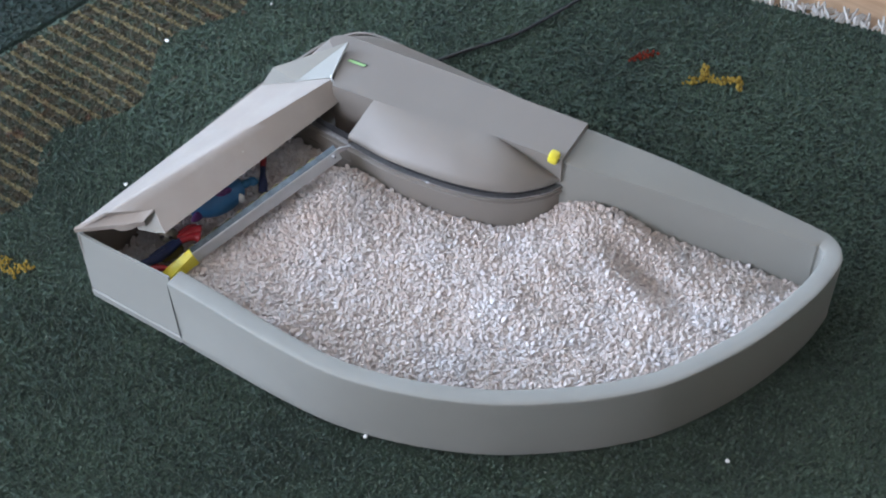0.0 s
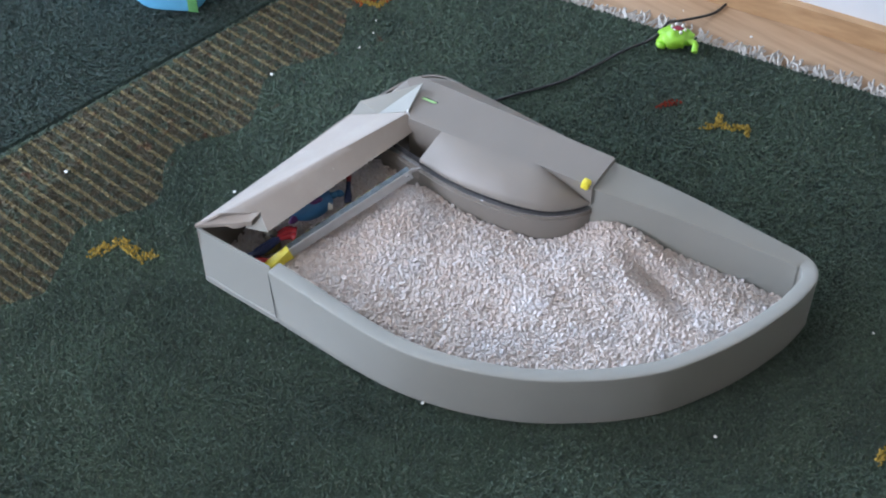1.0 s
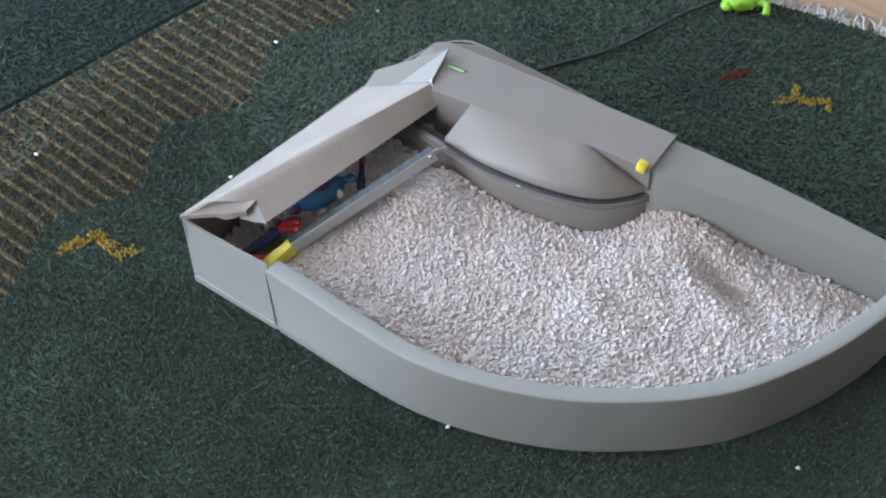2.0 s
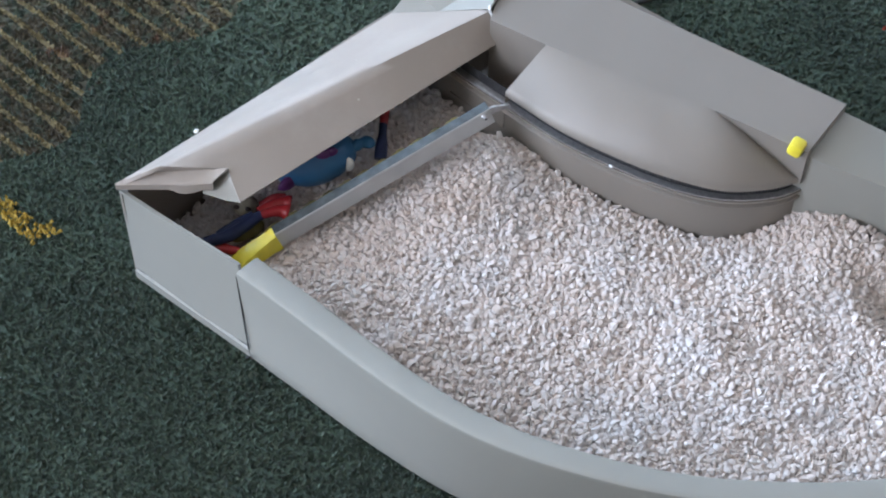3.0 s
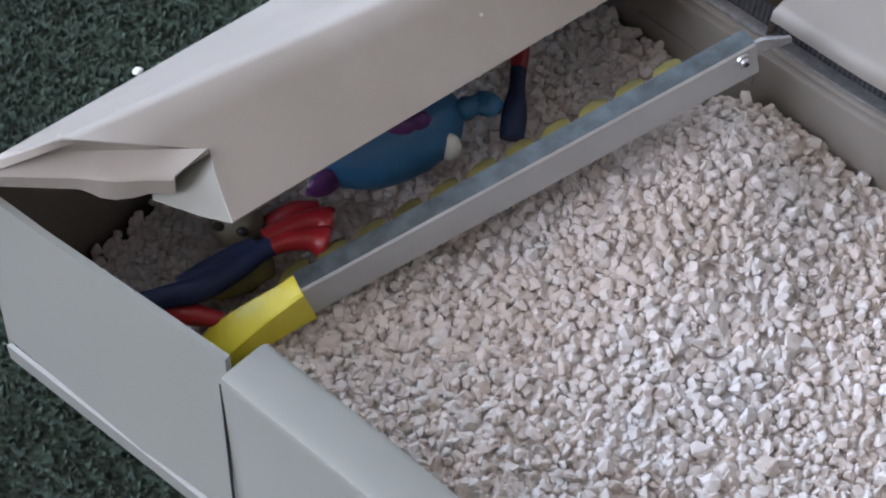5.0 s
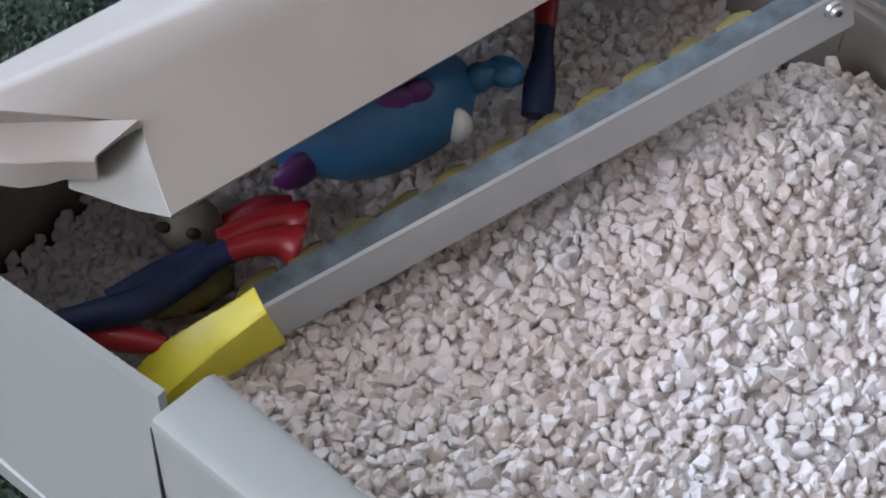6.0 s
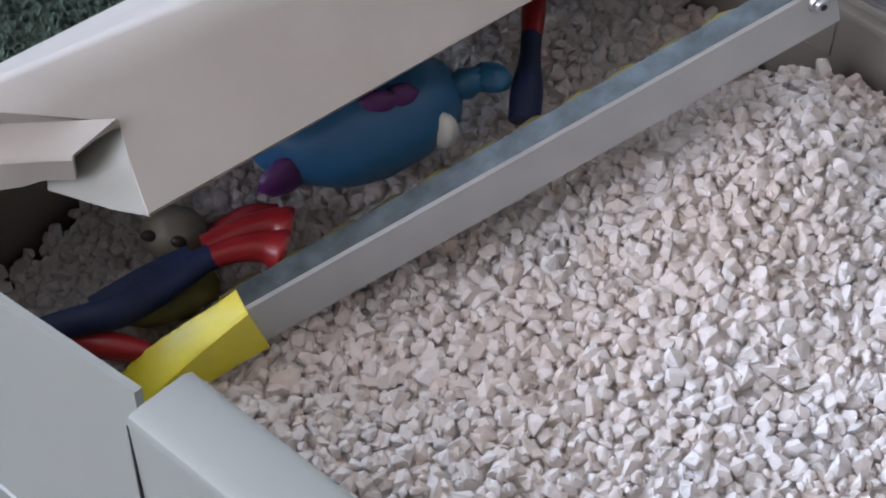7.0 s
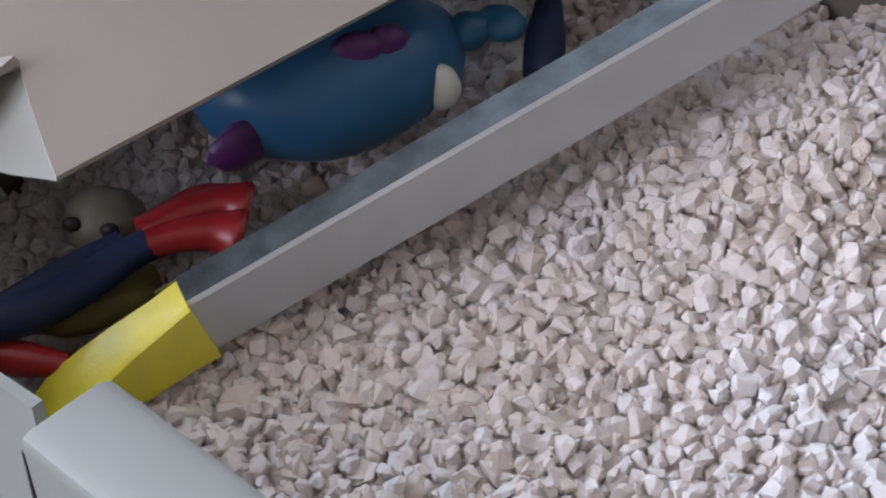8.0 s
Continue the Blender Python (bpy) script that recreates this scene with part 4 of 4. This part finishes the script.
figure("toy_figure", [
    ([(0.0500, 0.0230, 0.060), (0.0580, 0.0330, 0.063), (0.0650, 0.0430, 0.065), (0.0680, 0.0580, 0.066), (0.0700, 0.0690, 0.068), (0.0720, 0.0740, 0.069)], [0.0040, 0.0046, 0.0052, 0.0048, 0.0042, 0.0040], 0),
    ([(0.0560, 0.0400, 0.060), (0.0620, 0.0560, 0.064), (0.0670, 0.0700, 0.068)], [0.0044, 0.0052, 0.0040], 0),
    ([(0.0715, 0.0730, 0.0690), (0.0755, 0.0800, 0.0695), (0.0800, 0.0860, 0.0690), (0.0835, 0.0890, 0.0680), (0.0850, 0.0900, 0.0675)], [0.0040, 0.0040, 0.0048, 0.0068, 0.0066], 1),
    ([(0.0680, 0.0740, 0.0695), (0.0710, 0.0840, 0.0705), (0.0750, 0.0925, 0.0700), (0.0785, 0.0960, 0.0690), (0.0800, 0.0972, 0.0685)], [0.0040, 0.0040, 0.0048, 0.0066, 0.0064], 1),
    ([(0.0560, 0.0300, 0.055), (0.0660, 0.0360, 0.056), (0.0760, 0.0430, 0.055)], [0.0040, 0.0044, 0.0030], 1),
    ([(0.0560, 0.0880, 0.052), (0.0620, 0.0980, 0.056), (0.0670, 0.1060, 0.058)], [0.0060, 0.0070, 0.0040], 1),
], "small rubber figure lying face down, navy legs and red boots")
figure("toy_figure", [
    ([(0.0740, 0.2230, 0.094), (0.0785, 0.2120, 0.095), (0.0850, 0.2030, 0.0935), (0.0915, 0.1945, 0.0905)], [0.0026, 0.0034, 0.0040, 0.0034], 1),
    ([(0.0910, 0.1950, 0.0908), (0.0960, 0.1885, 0.0875), (0.1015, 0.1810, 0.0830), (0.1070, 0.1735, 0.0780)], [0.0034, 0.0034, 0.0052, 0.0050], 0),
], "small rubber figure's red and navy leg stuck in the litter")
# second blue toy deeper in the bin
tagged(finish("toy_ball", blob_bm((0.016, 0.014, 0.012), Matrix.Translation((0.062, 0.243, 0.085)), 0.12, 18), SKY_BLUE, None, "", 80), "light blue rubber toy half hidden at the bin's end", "toy")
# pale toy with two dark spots and a yellow-green bottom
pale = thing("rubber_toy", (0.056, 0.078, 0.06), "pale round rubber toy with two dark spots in the bin", "toy")
pale.matrix_world = Matrix.Identity(4)
PM = Matrix.Translation((0.0470, 0.0790, 0.0560)) @ Matrix.Rotation(radians(35), 4, "Z")
part("body", blob_bm((0.0105, 0.0095, 0.0085), PM, 0.10, 20), CREAM_SHADED, pale, "", 80)
for dx, dy in ((-0.006, -0.0062), (0.0035, -0.0072)):
    part("spot", blob_bm((0.0026, 0.0018, 0.0021), PM @ Matrix.Translation((dx, dy, 0.0045)), 0.0, 10), DARK_SPOT, pale, "dark oval spot", 80)
tagged(finish("toy_scoop", blob_bm((0.018, 0.010, 0.006), Matrix.Translation((0.062, 0.060, 0.054)) @ Matrix.Rotation(radians(60), 4, "Z"), 0.2, 16), YELLOW_SHADED, None, "", 80), "dull yellow plastic toy piece lying in the litter", "toy")

# ---- beyond the box ----
pts = [(0.02, 0.40, 0.0), (0.072, 0.455, 0.003), (0.096, 0.507, 0.003), (0.116, 0.545, 0.003), (0.153, 0.608, 0.003), (0.174, 0.669, 0.003), (0.190, 0.726, 0.003), (0.213, 0.768, 0.010), (0.218, 0.800, 0.022), (0.219, 0.832, 0.004), (0.244, 0.889, -0.008), (0.250, 0.925, -0.008), (0.262, 0.9, -0.009)]
tagged(finish("power_cable", tube_bm([tuple(p) for p in curve_points(pts[:12], 8)], 0.0022, 8), CABLE, None, "", 60), "thin black power cable running over rug and floor", "cable")

toy = thing("toy_creature", (0.243, 0.785, 0), "lime green rubber toy with an open toothed mouth on the rug", "toy")
toy.matrix_world = Matrix.Identity(4)
part("body", blob_bm((0.026, 0.020, 0.014), Matrix.Translation((0.240, 0.788, 0.013)) @ Matrix.Rotation(radians(25), 4, "Z"), 0.35, 22), LIME, toy, "", 80)
part("arm", tube_bm([tuple(p) for p in curve_points([(0.258, 0.792, 0.012), (0.272, 0.794, 0.014), (0.279, 0.783, 0.008)], 4)], 0.005, 8), LIME, toy, "", 80)
part("foot", blob_bm((0.009, 0.007, 0.006), Matrix.Translation((0.228, 0.768, 0.006)), 0.2, 10), LIME, toy, "", 80)
part("mouth", blob_bm((0.011, 0.008, 0.006), Matrix.Translation((0.240, 0.795, 0.023)) @ Matrix.Rotation(radians(25), 4, "Z"), 0.1, 14), MOUTH, toy, "dark red open mouth", 80)
for k in range(6):
    q = k * math.pi / 3 + 0.3
    part("tooth", blob_bm((0.0028, 0.0028, 0.0035), Matrix.Translation((0.240 + 0.0105 * math.cos(q), 0.796 + 0.0085 * math.sin(q), 0.026)), 0.0, 8), TEAL_WHITE, toy, "", 80)

bag = thing("packaging_bag", (-0.46, 0.42, 0), "light blue plastic packaging bag standing on the plain rug", "bag")
bag.matrix_world = Matrix.Identity(4)
rows = []
for z, k in ((0.0, 0.86), (0.012, 0.97), (0.05, 1.03), (0.10, 1.0), (0.15, 0.8), (0.19, 0.35), (0.20, 0.12)):
    ring = []
    for i in range(33):
        q = 2 * math.pi * i / 32
        w = 1 + 0.05 * noise.noise(Vector((math.cos(q) * 2, math.sin(q) * 2, z * 20)))
        e = Vector((0.064 * k * w * math.copysign(abs(math.cos(q)) ** 0.7, math.cos(q)), (0.036 * min(k, 1) + 0.004) * w * math.copysign(abs(math.sin(q)) ** 0.7, math.sin(q)), 0))
        e.rotate(Euler((0, 0, radians(28))))
        ring.append((-0.448 + e.x, 0.392 + e.y, z))
    rows.append(ring)
part("film", sheet(bmesh.new(), rows), BAG_BLUE, bag, "", 60)
for dx, w, mat_ in ((-0.018, 0.016, BAG_WHITE), (0.006, 0.010, BAG_WHITE), (0.046, 0.016, BAG_GREEN)):
    bm = box_bm((w, 0.0016, 0.010 if mat_ is BAG_WHITE else 0.05), (0, 0, 0), 0.0005)
    at = Vector((dx, -0.0415, 0.034)) if mat_ is BAG_WHITE else Vector((dx, -0.037, 0.03))
    at.rotate(Euler((0, 0, radians(28))))
    bmesh.ops.transform(bm, matrix=Matrix.Translation((-0.448 + at.x, 0.392 + at.y, at.z)) @ Matrix.Rotation(radians(28), 4, "Z"), verts=bm.verts[:])
    part("print", bm, mat_, bag, "printed block", 40)
